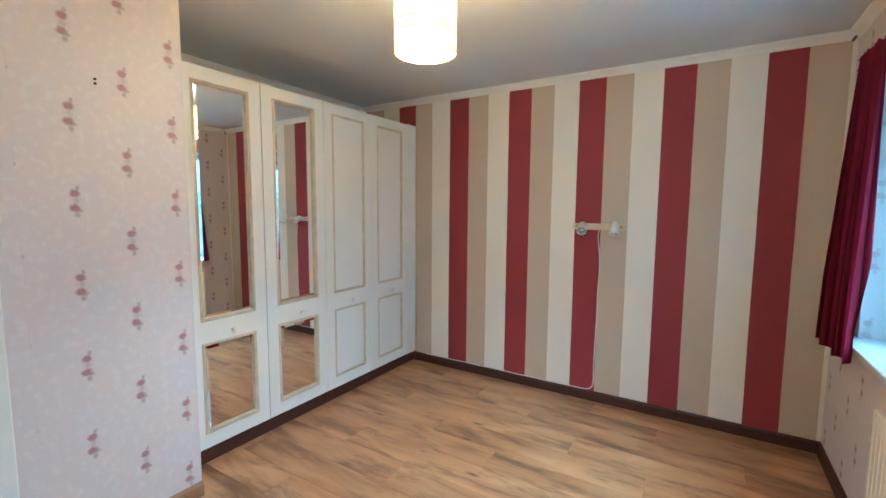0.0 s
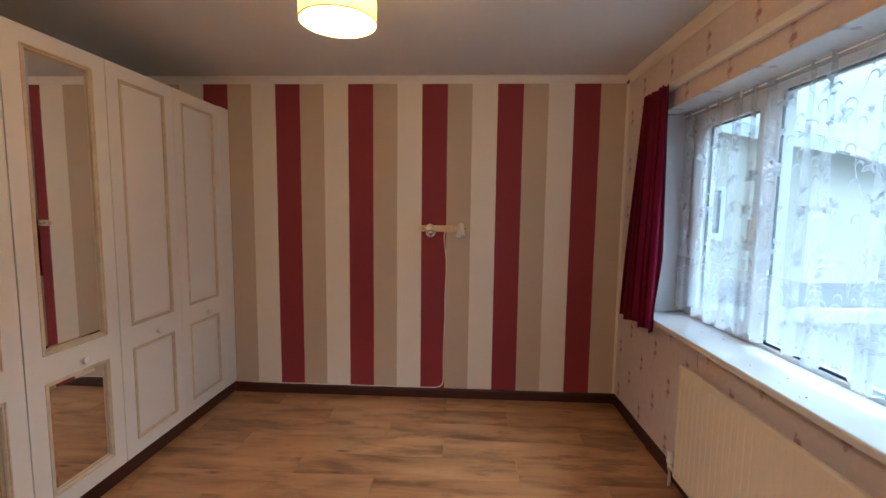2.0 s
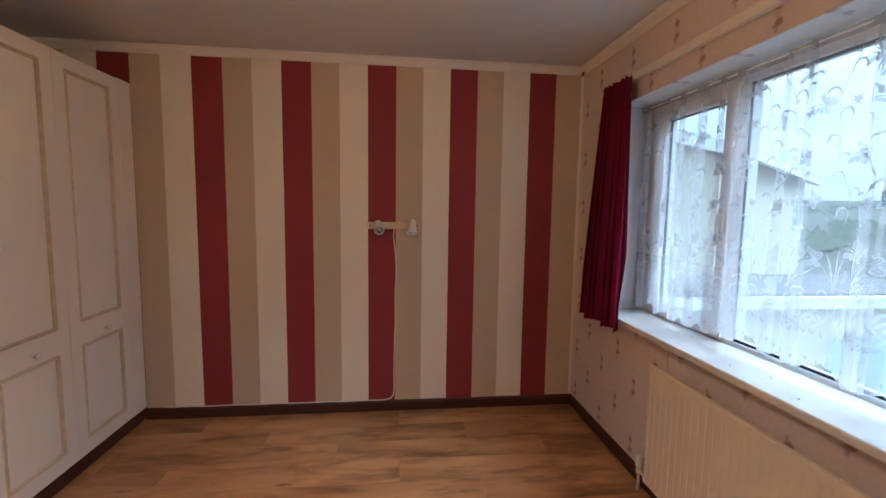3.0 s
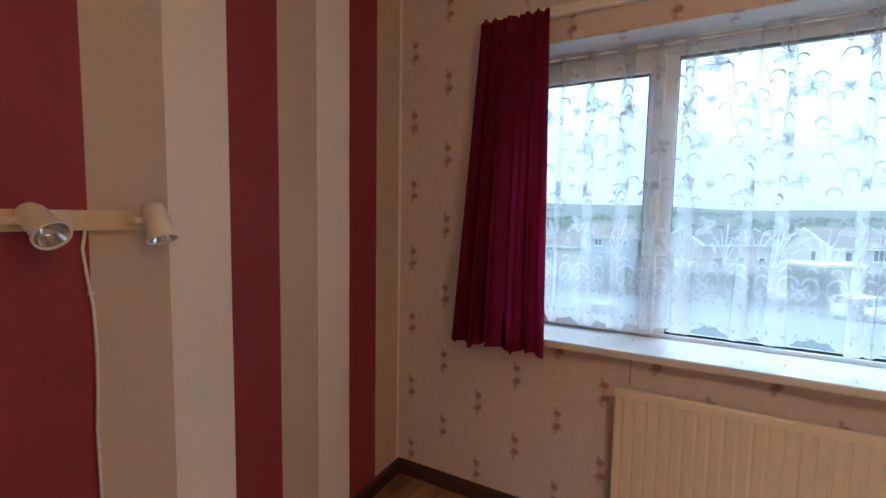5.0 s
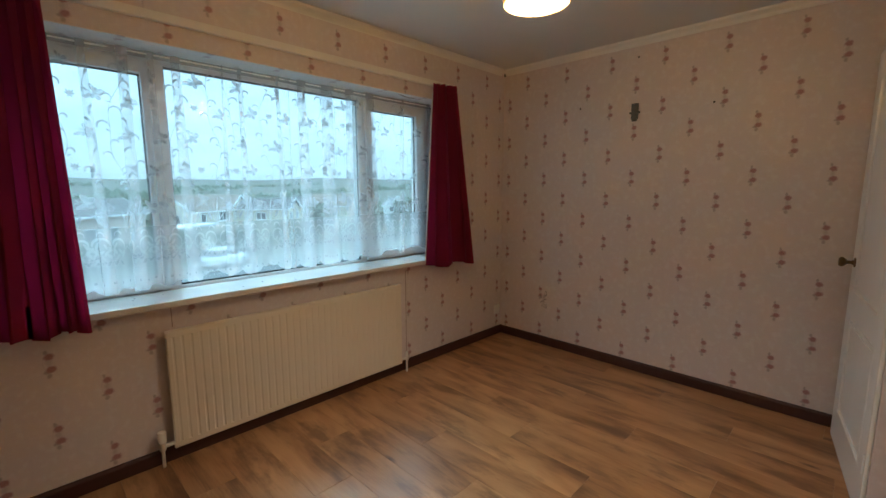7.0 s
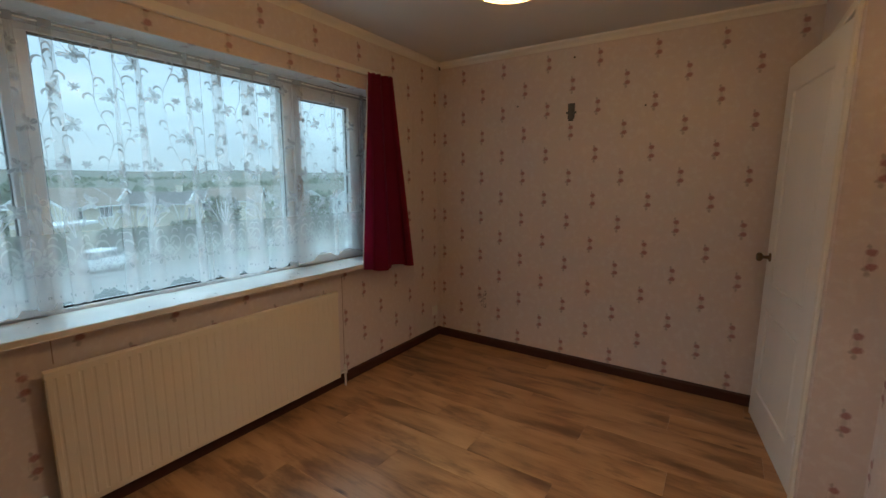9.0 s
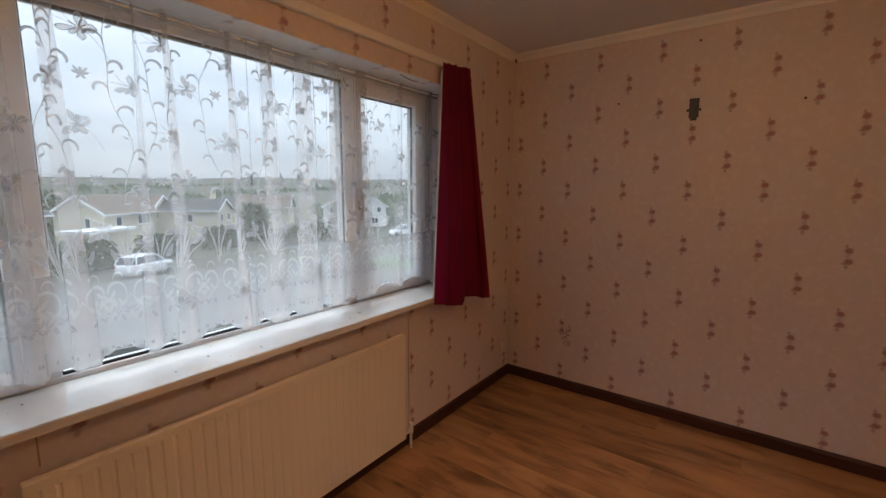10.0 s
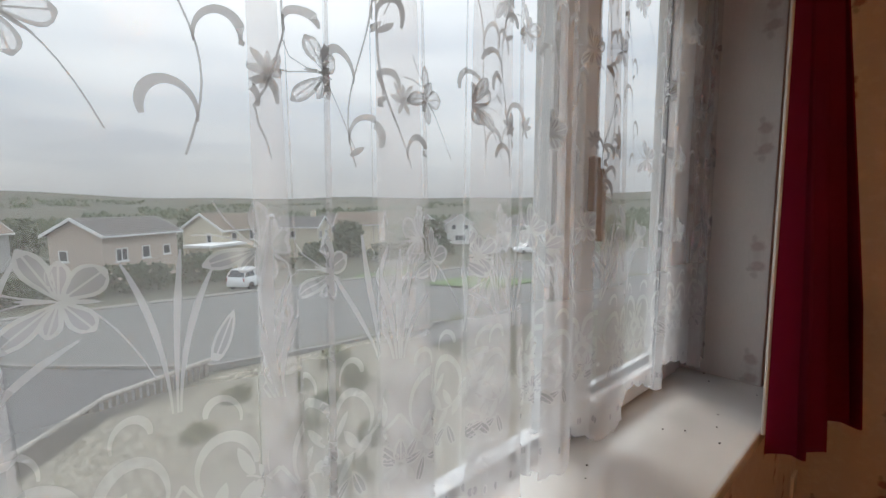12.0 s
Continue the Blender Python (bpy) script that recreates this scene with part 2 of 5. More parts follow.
    l.new(bp.outputs[0], b.inputs["Normal"])
    return m


def sheer_mat(name, color, clear, weave=0.0, through_cloth=0.5, hem_clear=None):
    """Thin woven cloth: part of the light goes straight through, the rest is scattered."""
    m = bpy.data.materials.new(name)
    m.use_nodes = True
    n, l = m.node_tree.nodes, m.node_tree.links
    n.clear()
    out, mx, mx2 = n.new("ShaderNodeOutputMaterial"), n.new("ShaderNodeMixShader"), n.new("ShaderNodeMixShader")
    tr, df, tl = n.new("ShaderNodeBsdfTransparent"), n.new("ShaderNodeBsdfDiffuse"), n.new("ShaderNodeBsdfTranslucent")
    df.inputs["Color"].default_value = tl.inputs["Color"].default_value = (*color, 1)
    mx2.inputs[0].default_value = through_cloth
    l.new(df.outputs[0], mx2.inputs[1])
    l.new(tl.outputs[0], mx2.inputs[2])
    l.new(mx2.outputs[0], mx.inputs[1])
    l.new(tr.outputs[0], mx.inputs[2])
    mx.inputs[0].default_value = clear
    if weave:
        co = n.new("ShaderNodeTexCoord")
        nz = noise_node(n, l, co.outputs["Object"], 90.0, 2.0)
        mr = n.new("ShaderNodeMapRange")
        mr.inputs["From Min"].default_value, mr.inputs["From Max"].default_value = 0.3, 0.7
        mr.inputs["To Min"].default_value, mr.inputs["To Max"].default_value = clear - weave, clear + weave
        l.new(nz.outputs["Fac"], mr.inputs["Value"])
        l.new(mr.outputs["Result"], mx.inputs[0])
    if hem_clear:
        # the weave grows denser towards the lace hem
        co, sp, mr = n.new("ShaderNodeTexCoord"), n.new("ShaderNodeSeparateXYZ"), n.new("ShaderNodeMapRange")
        mr.inputs["From Min"].default_value, mr.inputs["From Max"].default_value = -0.72, -1.04
        mr.inputs["To Min"].default_value, mr.inputs["To Max"].default_value = clear, hem_clear
        l.new(co.outputs["Object"], sp.inputs[0])
        l.new(sp.outputs["Z"], mr.inputs["Value"])
        l.new(mr.outputs["Result"], mx.inputs[0])
    l.new(mx.outputs[0], out.inputs[0])
    return m


def glass_mat(name):
    m = bpy.data.materials.new(name)
    m.use_nodes = True
    b = m.node_tree.nodes["Principled BSDF"]
    b.inputs["Roughness"].default_value, b.inputs["IOR"].default_value = 0.0, 1.2
    b.inputs["Transmission Weight"].default_value = 1.0
    b.inputs["Base Color"].default_value = (0.97, 0.99, 0.985, 1)
    return m


STRIPES = stripe_paper("striped_wallpaper")
ROSES_Y = rose_paper("rose_wallpaper_on_y", "Y", -0.25, 1.562)
ROSES_X = rose_paper("rose_wallpaper_on_x", "X", -1.302, 1.556)
ROSES_W = rose_paper("rose_wallpaper_pier", "Y", -2.312, 1.56)
ROSES_R = rose_paper("rose_wallpaper_reveal", "X", 0.028, 1.48, "Z", 0.45)
ROSES_S = rose_paper("rose_wallpaper_soffit", "Y", -0.25, 0.030, "X", 0.6)
OAK = plank_wood("oak_laminate")
CEIL = mat("ceiling_paint", (0.70, 0.69, 0.67), 0.9, vary=0.03, scale=1.5, bump=0.0012, bump_scale=140)
COVE = mat("coving_paint", (0.84, 0.81, 0.75), 0.6, vary=0.04, scale=5)
SKIRT = mat("dark_stained_skirting", (0.060, 0.018, 0.012), 0.5, vary=0.2, scale=6, bump=0.0004, bump_scale=80, stretch=(1, 1, 8))
OAKTRIM = mat("oak_trim", (0.30, 0.16, 0.07), 0.45, vary=0.2, scale=8, bump=0.0004)
CREAM = mat("cream_lacquer", (0.83, 0.80, 0.72), 0.33, vary=0.03, scale=2.5, bump=0.0001, bump_scale=40)
GILT = mat("cream_gilt_moulding", (0.72, 0.61, 0.42), 0.35, vary=0.12, scale=20)
KNOB = mat("white_porcelain", (0.85, 0.84, 0.80), 0.15, vary=0.02)
MIRROR = mat("mirror_glass", (0.92, 0.94, 0.93), 0.015, 1.0, vary=0.01)
UPVC = mat("white_upvc", (0.82, 0.84, 0.85), 0.3, vary=0.04, scale=5)
SEAL = mat("black_gasket", (0.02, 0.02, 0.022), 0.6)
GLASS = glass_mat("window_glass")
SILL = mat("white_gloss_sill", (0.80, 0.80, 0.78), 0.13, vary=0.06, scale=4, bump=0.0004, bump_scale=18)
PLASTER = mat("reveal_paint", (0.76, 0.73, 0.69), 0.6, vary=0.08, scale=5, bump=0.0006, bump_scale=40)
RAD = mat("cream_radiator_enamel", (0.78, 0.70, 0.55), 0.32, vary=0.03, scale=3)
WHITE = mat("white_gloss_paint", (0.83, 0.83, 0.82), 0.3, vary=0.04, scale=4, bump=0.0002, bump_scale=60, stretch=(1, 1, 0.1))
BRASS = mat("aged_brass", (0.20, 0.13, 0.07), 0.35, 1.0, vary=0.2, scale=30)
CHROME = mat("chrome", (0.75, 0.76, 0.78), 0.12, 1.0, vary=0.05)
LAMPWHITE = mat("ivory_enamel", (0.80, 0.76, 0.66), 0.3, vary=0.05)
CABLE = mat("white_flex", (0.80, 0.77, 0.72), 0.4, vary=0.05)
VELVET = mat("crimson_curtain_cloth", (0.25, 0.006, 0.040), 0.85, vary=0.14, scale=3, bump=0.0005, bump_scale=400)
vn, vl = VELVET.node_tree.nodes, VELVET.node_tree.links
v_tl, v_mix = vn.new("ShaderNodeBsdfTranslucent"), vn.new("ShaderNodeMixShader")
v_tl.inputs["Color"].default_value = (0.50, 0.010, 0.10, 1)
v_mix.inputs[0].default_value = 0.2
vl.new(vn["Principled BSDF"].outputs[0], v_mix.inputs[1])
vl.new(v_tl.outputs[0], v_mix.inputs[2])
vl.new(v_mix.outputs[0], vn["Material Output"].inputs[0])
LINING = mat("curtain_lining", (0.75, 0.72, 0.68), 0.9, vary=0.05)
COPPER = mat("painted_pipe", (0.72, 0.66, 0.56), 0.4, vary=0.1, scale=30)
GREY = mat("dark_grey_metal", (0.10, 0.10, 0.11), 0.5, vary=0.2, scale=40)
DARK = mat("dark_gap", (0.02, 0.015, 0.012), 0.8)
NET = sheer_mat("sheer_net", (0.90, 0.91, 0.92), 0.79, 0.0, 0.5, 0.60)
FILL = sheer_mat("embroidered_filling", (0.72, 0.73, 0.75), 0.66, 0.0)
# lower embroidery, over the ground: the white thread kept pale
BORDER = sheer_mat("net_lace_border", (0.84, 0.85, 0.86), 0.58, 0.0, 0.6)
# upper embroidery, over the sky: backlit shade put into the thread's grey colour
LACE_BACKLIT = sheer_mat("net_embroidery_backlit", (0.60, 0.61, 0.62), 0.18, 0.0, 0.62)


# ---- building helpers ----
def box(bm, x0, y0, z0, x1, y1, z1, bevel=0.0):
    r = bmesh.ops.create_cube(bm, size=1)
    bmesh.ops.scale(bm, vec=(abs(x1 - x0), abs(y1 - y0), abs(z1 - z0)), verts=r["verts"])
    bmesh.ops.translate(bm, vec=((x0 + x1) / 2, (y0 + y1) / 2, (z0 + z1) / 2), verts=r["verts"])
    if bevel:
        edges = list({e for v in r["verts"] for e in v.link_edges})
        bmesh.ops.bevel(bm, geom=edges, offset=bevel, segments=2, affect="EDGES", profile=0.5)
    return bm


def plate(bm, x0, x1, ys, zs, holes):
    """A flat board in the YZ plane, in one piece, cut along ys and zs, with the cells named in holes left open."""
    cache = {}

    def vert(x, i, j):
        if (x, i, j) not in cache:
            cache[x, i, j] = bm.verts.new((x, ys[i], zs[j]))
        return cache[x, i, j]

    full = {(i, j) for i in range(len(ys) - 1) for j in range(len(zs) - 1)} - set(holes)
    for i, j in full:
        for x in (x0, x1):
            bm.faces.new((vert(x, i, j), vert(x, i + 1, j), vert(x, i + 1, j + 1), vert(x, i, j + 1)))
        for di, dj, a, b in ((-1, 0, (0, 0), (0, 1)), (1, 0, (1, 0), (1, 1)), (0, -1, (0, 0), (1, 0)), (0, 1, (0, 1), (1, 1))):
            if (i + di, j + dj) not in full:
                bm.faces.new((vert(x0, i + a[0], j + a[1]), vert(x0, i + b[0], j + b[1]), vert(x1, i + b[0], j + b[1]), vert(x1, i + a[0], j + a[1])))
    return bm


def lathe(bm, profile, m=Matrix(), steps=20, caps=True):
    """Turn (radius, height) pairs round the local Z axis, at the pose m."""
    rings = []
    for r, z in profile:
        rings.append([bm.verts.new(m @ Vector((r * math.cos(2 * math.pi * i / steps), r * math.sin(2 * math.pi * i / steps), z))) for i in range(steps)])
    for a, b in zip(rings, rings[1:]):
        for i in range(steps):
            bm.faces.new((a[i], a[(i + 1) % steps], b[(i + 1) % steps], b[i]))
    if caps and profile[0][0] > 1e-4:
        bm.faces.new(rings[0][::-1])
    if caps and profile[-1][0] > 1e-4:
        bm.faces.new(rings[-1])
    return bm


def tube(bm, pts, r, steps=8):
    """A round bar along points."""
    pts = [Vector(p) for p in pts]
    rings, side = [], None
    for i, p in enumerate(pts):
        d = (pts[min(i + 1, len(pts) - 1)] - pts[max(i - 1, 0)]).normalized()
        if side is None:
            side = d.orthogonal().normalized()
        side = (side - d * side.dot(d)).normalized()
        up = d.cross(side)
        rings.append([bm.verts.new(p + r * (math.cos(a) * side + math.sin(a) * up)) for a in (2 * math.pi * k / steps for k in range(steps))])
    for a, b in zip(rings, rings[1:]):
        for k in range(steps):
            bm.faces.new((a[k], a[(k + 1) % steps], b[(k + 1) % steps], b[k]))
    bm.faces.new(rings[0][::-1])
    bm.faces.new(rings[-1])
    return bm


def mesh_of(name, bm, material, smooth=False):
    bmesh.ops.recalc_face_normals(bm, faces=bm.faces)
    me = bpy.data.meshes.new(name)
    bm.to_mesh(me)
    bm.free()
    me.materials.append(material)
    if smooth:
        me.polygons.foreach_set("use_smooth", [True] * len(me.polygons))
        me.set_sharp_from_angle(angle=radians(40))
    return me


def part(name, bm, material, parent, label="", smooth=False):
    ob = new(name, mesh_of(name, bm, material, smooth))
    if parent is not None:
        ob.parent = parent
    return tagged(ob, label)


def thing(name, label, category, at=(0, 0, 0), kind="", group=""):
    ob = new(name)
    ob.location = at
    return tagged(ob, label, category, group, kind)


def solid(name, boxes, material, label, category, kind="structure", bevel=0.0):
    bm = bmesh.new()
    for b in boxes:
        box(bm, *b, bevel=bevel)
    return tagged(part(name, bm, material, None), label, category, kind=kind)


# ---- the room ----
H = 2.325          # ceiling
YS = -3.662        # south wall
XW = -3.42         # wall behind the wardrobe
XP = -2.62         # pier face beside the wardrobe
YP0, YP1 = -2.08, -2.69
XD = -2.43         # doorway wall
WY0, WY1 = -2.97, -0.47   # window opening
WZ0, WZ1 = 0.772, 1.972
XF = 0.21          # inner plane of the window frame

solid("wall_north", [(XW - 0.1, 0, 0, 0.32, 0.12, H)], STRIPES, "wall papered in red, taupe and cream stripes", "wall")
solid("wall_east", [(0, YS, 0, 0.32, 0, WZ0), (0, YS, WZ1, 0.32, 0, H), (0, YS, WZ0, 0.32, WY0, WZ1), (0, WY1, WZ0, 0.32, 0, WZ1)],
      ROSES_Y, "window wall papered with rose sprigs", "wall")
solid("wall_south", [(XD - 1.2, YS - 0.12, 0, 0.32, YS, H)], ROSES_X, "wall papered with faded rose sprigs", "wall")
solid("wall_west", [(XW - 0.1, YP0, 0, XW, 0, H)], PLASTER, "plain wall behind the wardrobe", "wall")
solid("wall_pier", [(XW - 0.1, YP1, 0, XP, YP0, H)], ROSES_W, "pier papered with rose sprigs beside the wardrobe", "wall")
solid("wall_door", [(XW - 0.1, -2.80, 0, XD, YP1, H), (XD - 0.1, -3.60, 1.985, XD, -2.80, H), (XD - 0.1, YS, 0, XD, -3.60, H)], ROSES_X, "papered wall round the doorway", "wall")
solid("wall_hall", [(XD - 1.2, YS, 0, XD - 1.1, -2.80, H)], PLASTER, "plain hall wall behind the door", "wall")
solid("ceiling", [(XW - 0.1, YS - 0.12, H, 0.32, 0.12, H + 0.12)], CEIL, "white painted ceiling", "ceiling")
solid("floor", [(XW - 0.1, YS - 0.12, -0.14, 0.32, 0.12, -0.012)], DARK, "subfloor under oak laminate planks", "floor")


def skirting(name, p, q, out, material=SKIRT):
    """Skirting board from p to q along a wall, thickness towards out."""
    bm = bmesh.new()
    prof = [(0, 0), (0.017, 0), (0.017, 0.058), (0.013, 0.066), (0.006, 0.070), (0, 0.070)]
    ends = []
    for e in (p, q):
        ends.append([bm.verts.new((e[0] + out[0] * d, e[1] + out[1] * d, z)) for d, z in prof])
    k = len(prof)
    for i in range(k):
        bm.faces.new((ends[0][i], ends[0][(i + 1) % k], ends[1][(i + 1) % k], ends[1][i]))
    bm.faces.new(ends[0])
    bm.faces.new(ends[1][::-1])
    return tagged(part(name, bm, material, None), "dark-stained wooden skirting board along the wall", "skirting", kind="structure")


skirting("baseboard_north", (-2.84, 0), (0, 0), (0, -1))
skirting("baseboard_east", (0, -0.017), (0, YS + 0.017), (-1, 0))
skirting("baseboard_south", (XD, YS), (0, YS), (0, 1))
skirting("baseboard_pier", (XP, YP0), (XP, YP1), (1, 0), OAKTRIM)
skirting("baseboard_return", (XP + 0.017, YP1), (XD, YP1), (0, 1), SKIRT)


def coving(name, p, q, out):
    bm = bmesh.new()
    prof = [(0, H - 0.045), (0.008, H - 0.045), (0.010, H - 0.038), (0.018, H - 0.028), (0.032, H - 0.02), (0.044, H - 0.012), (0.046, H), (0, H)]
    ends = []
    for e in (p, q):
        ends.append([bm.verts.new((e[0] + out[0] * d, e[1] + out[1] * d, z - 0.0015)) for d, z in prof])
    k = len(prof)
    for i in range(k):
        bm.faces.new((ends[0][i], ends[0][(i + 1) % k], ends[1][(i + 1) % k], ends[1][i]))
    bm.faces.new(ends[0])
    bm.faces.new(ends[1][::-1])
    return tagged(part(name, bm, COVE, None), "slim off-white coving under the ceiling", "coving", kind="structure")


coving("trim_north", (XW, 0), (0, 0), (0, -1))
coving("trim_east", (0, -0.046), (0, YS + 0.046), (-1, 0))
coving("trim_south", (XD, YS), (0, YS), (0, 1))
coving("trim_pier", (XP, YP0), (XP, YP1 - 0.0), (1, 0))


# ---- the window ----
def frame_rect(bm, y0, y1, z0, z1, wy, wz, x0, x1, bevel=0.004):
    """A rectangular frame of four bars in the plane of the window."""
    box(bm, x0, y0, z0, x1, y0 + wy, z1, bevel)
    box(bm, x0, y1 - wy, z0, x1, y1, z1, bevel)
    box(bm, x0, y0 + wy - 0.003, z0, x1, y1 - wy + 0.003, z0 + wz, bevel)
    box(bm, x0, y0 + wy - 0.003, z1 - wz, x1, y1 - wy + 0.003, z1, bevel)


solid("trim_reveal_south", [(0.001, WY0 + 0.0005, 0.8045, XF - 0.001, WY0 + 0.004, WZ1 - 0.0045)], ROSES_R, "papered window reveal with pale roses", "reveal")
solid("trim_reveal_north", [(0.001, WY1 - 0.004, 0.8045, XF - 0.001, WY1 - 0.0005, WZ1 - 0.0045)], ROSES_R, "papered window reveal with pale roses", "reveal")
solid("trim_soffit", [(0.001, WY0 + 0.0045, WZ1 - 0.004, XF - 0.001, WY1 - 0.0045, WZ1 - 0.0005)], ROSES_S, "papered soffit over the window", "soffit")

window = thing("window_1", "white uPVC window with a fixed middle light and two side casements", "window", kind="structure")
FZ0, FZ1 = WZ0 + 0.004, WZ1 - 0.004
bm = bmesh.new()
frame_rect(bm, WY0 + 0.002, WY1 - 0.002, FZ0, FZ1, 0.065, 0.045, XF, XF + 0.07)
for yc in (-1.122, -2.312):
    box(bm, XF, yc - 0.028, FZ0 + 0.044, XF + 0.07, yc + 0.028, FZ1 - 0.044, 0.004)
part("window_frame", bm, UPVC, window)
for ya, yb, sa, sb in ((-1.105, -0.550, 0.056, 0.080), (-2.890, -2.333, 0.080, 0.056)):
    bm = bmesh.new()
    za, zb, xa, xb = FZ0 + 0.036, FZ1 - 0.036, XF - 0.018, XF + 0.05
    box(bm, xa, ya, za, xb, ya + sa, zb, 0.004)
    box(bm, xa, yb - sb, za, xb, yb, zb, 0.004)
    box(bm, xa, ya + sa - 0.003, za, xb, yb - sb + 0.003, za + 0.058, 0.004)
    box(bm, xa, ya + sa - 0.003, zb - 0.062, xb, yb - sb + 0.003, zb, 0.004)
    sash = part("sash", bm, UPVC, window, "casement sash")
    bm = bmesh.new()
    box(bm, XF + 0.02, ya + sa - 0.002, za + 0.056, XF + 0.026, yb - sb + 0.002, zb - 0.060)
    part("pane", bm, GLASS, sash).visible_shadow = False
    bm = bmesh.new()
    for q0, q1, r0, r1 in ((ya + sa, ya + sa + 0.006, za + 0.058, zb - 0.062), (yb - sb - 0.006, yb - sb, za + 0.058, zb - 0.062), (ya + sa, yb - sb, za + 0.058, za + 0.066), (ya + sa, yb - sb, zb - 0.069, zb - 0.062)):
        box(bm, XF + 0.008, q0, r0, XF + 0.0195, q1, r1)
    part("gasket", bm, SEAL, sash, "black rubber gasket")
    hy = ya + 0.028 if ya > -2 else yb - 0.028
    bm = bmesh.new()
    box(bm, XF - 0.034, hy - 0.013, 1.29, XF - 0.0185, hy + 0.013, 1.40, 0.004)
    box(bm, XF - 0.05, hy - 0.009, 1.23, XF - 0.034, hy + 0.009, 1.375, 0.005)
    part("handle", bm, OAKTRIM if ya < -2 else LAMPWHITE, sash, "casement handle with worn brass-coloured edge")
bm = bmesh.new()
box(bm, XF + 0.02, -2.286, FZ0 + 0.043, XF + 0.026, -1.148, FZ1 - 0.043)
part("pane", bm, GLASS, window).visible_shadow = False
bm = bmesh.new()
frame_rect(bm, -2.287, -1.148, FZ0 + 0.044, FZ1 - 0.044, 0.006, 0.010, XF + 0.01, XF + 0.02, 0)
part("gasket", bm, SEAL, window, "black rubber gasket")

bm = bmesh.new()
box(bm, -0.060, WY0 + 0.001, 0.7725, XF, WY1 - 0.001, 0.804, 0.006)
box(bm, -0.060, WY0 - 0.05, 0.7725, -0.0005, WY0 + 0.003, 0.8035, 0.004)
box(bm, -0.060, WY1 - 0.003, 0.7725, -0.0005, WY1 + 0.05, 0.8035, 0.004)
tagged(part("window_sill", bm, SILL, None), "white gloss-painted wooden window sill, dusty", "window sill", kind="structure")


# ---- wardrobe ----
WX = -2.84
wardrobe = thing("wardrobe", "cream built-in wardrobe with two mirrored and two panelled doors", "wardrobe", (WX, -1.04, 0))
INV = Matrix.Translation((-WX, 1.04, 0))


def wpart(name, bm, material, parent=wardrobe, label="", smooth=False):
    bmesh.ops.transform(bm, matrix=INV, verts=bm.verts)
    return part(name, bm, material, parent, label, smooth)


bm = bmesh.new()
box(bm, XW + 0.004, -2.072, 0.078, WX - 0.022, -0.004, 2.10, 0.002)
wpart("carcass", bm, CREAM)
bm = bmesh.new()
box(bm, WX - 0.02, -0.128, 0.082, WX - 0.001, -0.004, 2.098, 0.002)
wpart("filler_panel", bm, CREAM)
bm = bmesh.new()
box(bm, WX - 0.05, -2.072, 0.001, WX - 0.012, -0.019, 0.077, 0.002)
wpart("plinth", bm, SKIRT, label="dark-stained plinth board")
for i, yc in enumerate((-0.366, -0.834, -1.304, -1.774)):
    w, z0, z1, s = 0.464, 0.086, 2.092, 0.074
    y0, y1 = yc - w / 2, yc + w / 2
    lo, hi = (0.165, 0.660), (0.780, 2.022)
    bm = bmesh.new()
    plate(bm, WX - 0.019, WX, [y0, y0 + s, y1 - s, y1], [z0, lo[0], lo[1], hi[0], hi[1], z1], [(1, 1), (1, 3)])
    leaf = wpart("wardrobe_door", bm, CREAM, label="cream panelled door" if i < 2 else "cream door with two bevelled mirrors")
    for za, zb in (lo, hi):
        bm = bmesh.new()
        ya, yb = y0 + s, y1 - s
        for r, k in ((0.0, 0.005), (0.009, 0.003)):
            frame_rect(bm, ya - 0.002 + r, yb + 0.002 - r, za - 0.002 + r, zb + 0.002 - r, 0.007, 0.007, WX - 0.010, WX + k, 0.0025)
        wpart("moulding", bm, GILT, leaf, "thin gilt-edged moulding")
        if i < 2:
            bm = bmesh.new()
            box(bm, WX - 0.017, y0 + s + 0.0005, za + 0.0005, WX - 0.008, y1 - s - 0.0005, zb - 0.0005)
            wpart("door_panel", bm, CREAM, leaf, "recessed cream panel")
            bm = bmesh.new()
            box(bm, WX - 0.0078, y0 + s + 0.024, za + 0.024, WX - 0.003, y1 - s - 0.024, zb - 0.024, 0.002)
            wpart("raised_field", bm, CREAM, leaf)
        if i >= 2:
            bm = bmesh.new()
            ya, yb, zc, zd = ya + 0.012, yb - 0.012, za + 0.012, zb - 0.012
            bw = 0.020
            o = [bm.verts.new((WX - 0.011, y, z)) for y, z in ((ya, zc), (yb, zc), (yb, zd), (ya, zd))]
            q = [bm.verts.new((WX - 0.007, y, z)) for y, z in ((ya + bw, zc + bw), (yb - bw, zc + bw), (yb - bw, zd - bw), (ya + bw, zd - bw))]
            bk = [bm.verts.new((WX - 0.016, y, z)) for y, z in ((ya, zc), (yb, zc), (yb, zd), (ya, zd))]
            for k in range(4):
                bm.faces.new((o[k], o[(k + 1) % 4], q[(k + 1) % 4], q[k]))
                bm.faces.new((bk[k], bk[(k + 1) % 4], o[(k + 1) % 4], o[k]))
            bm.faces.new(q)
            bm.faces.new(bk[::-1])
            wpart("mirror", bm, MIRROR, leaf, "bevelled mirror pane")
    bm = bmesh.new()
    lathe(bm, [(0.009, 0), (0.007, 0.006), (0.007, 0.012), (0.013, 0.016), (0.0165, 0.022), (0.015, 0.028), (0.008, 0.031), (0.0, 0.0315)], pose(WX, yc + 0.015, 0.704, 0, 90, 0))
    wpart("knob", bm, KNOB, leaf, "small white porcelain knob", True)


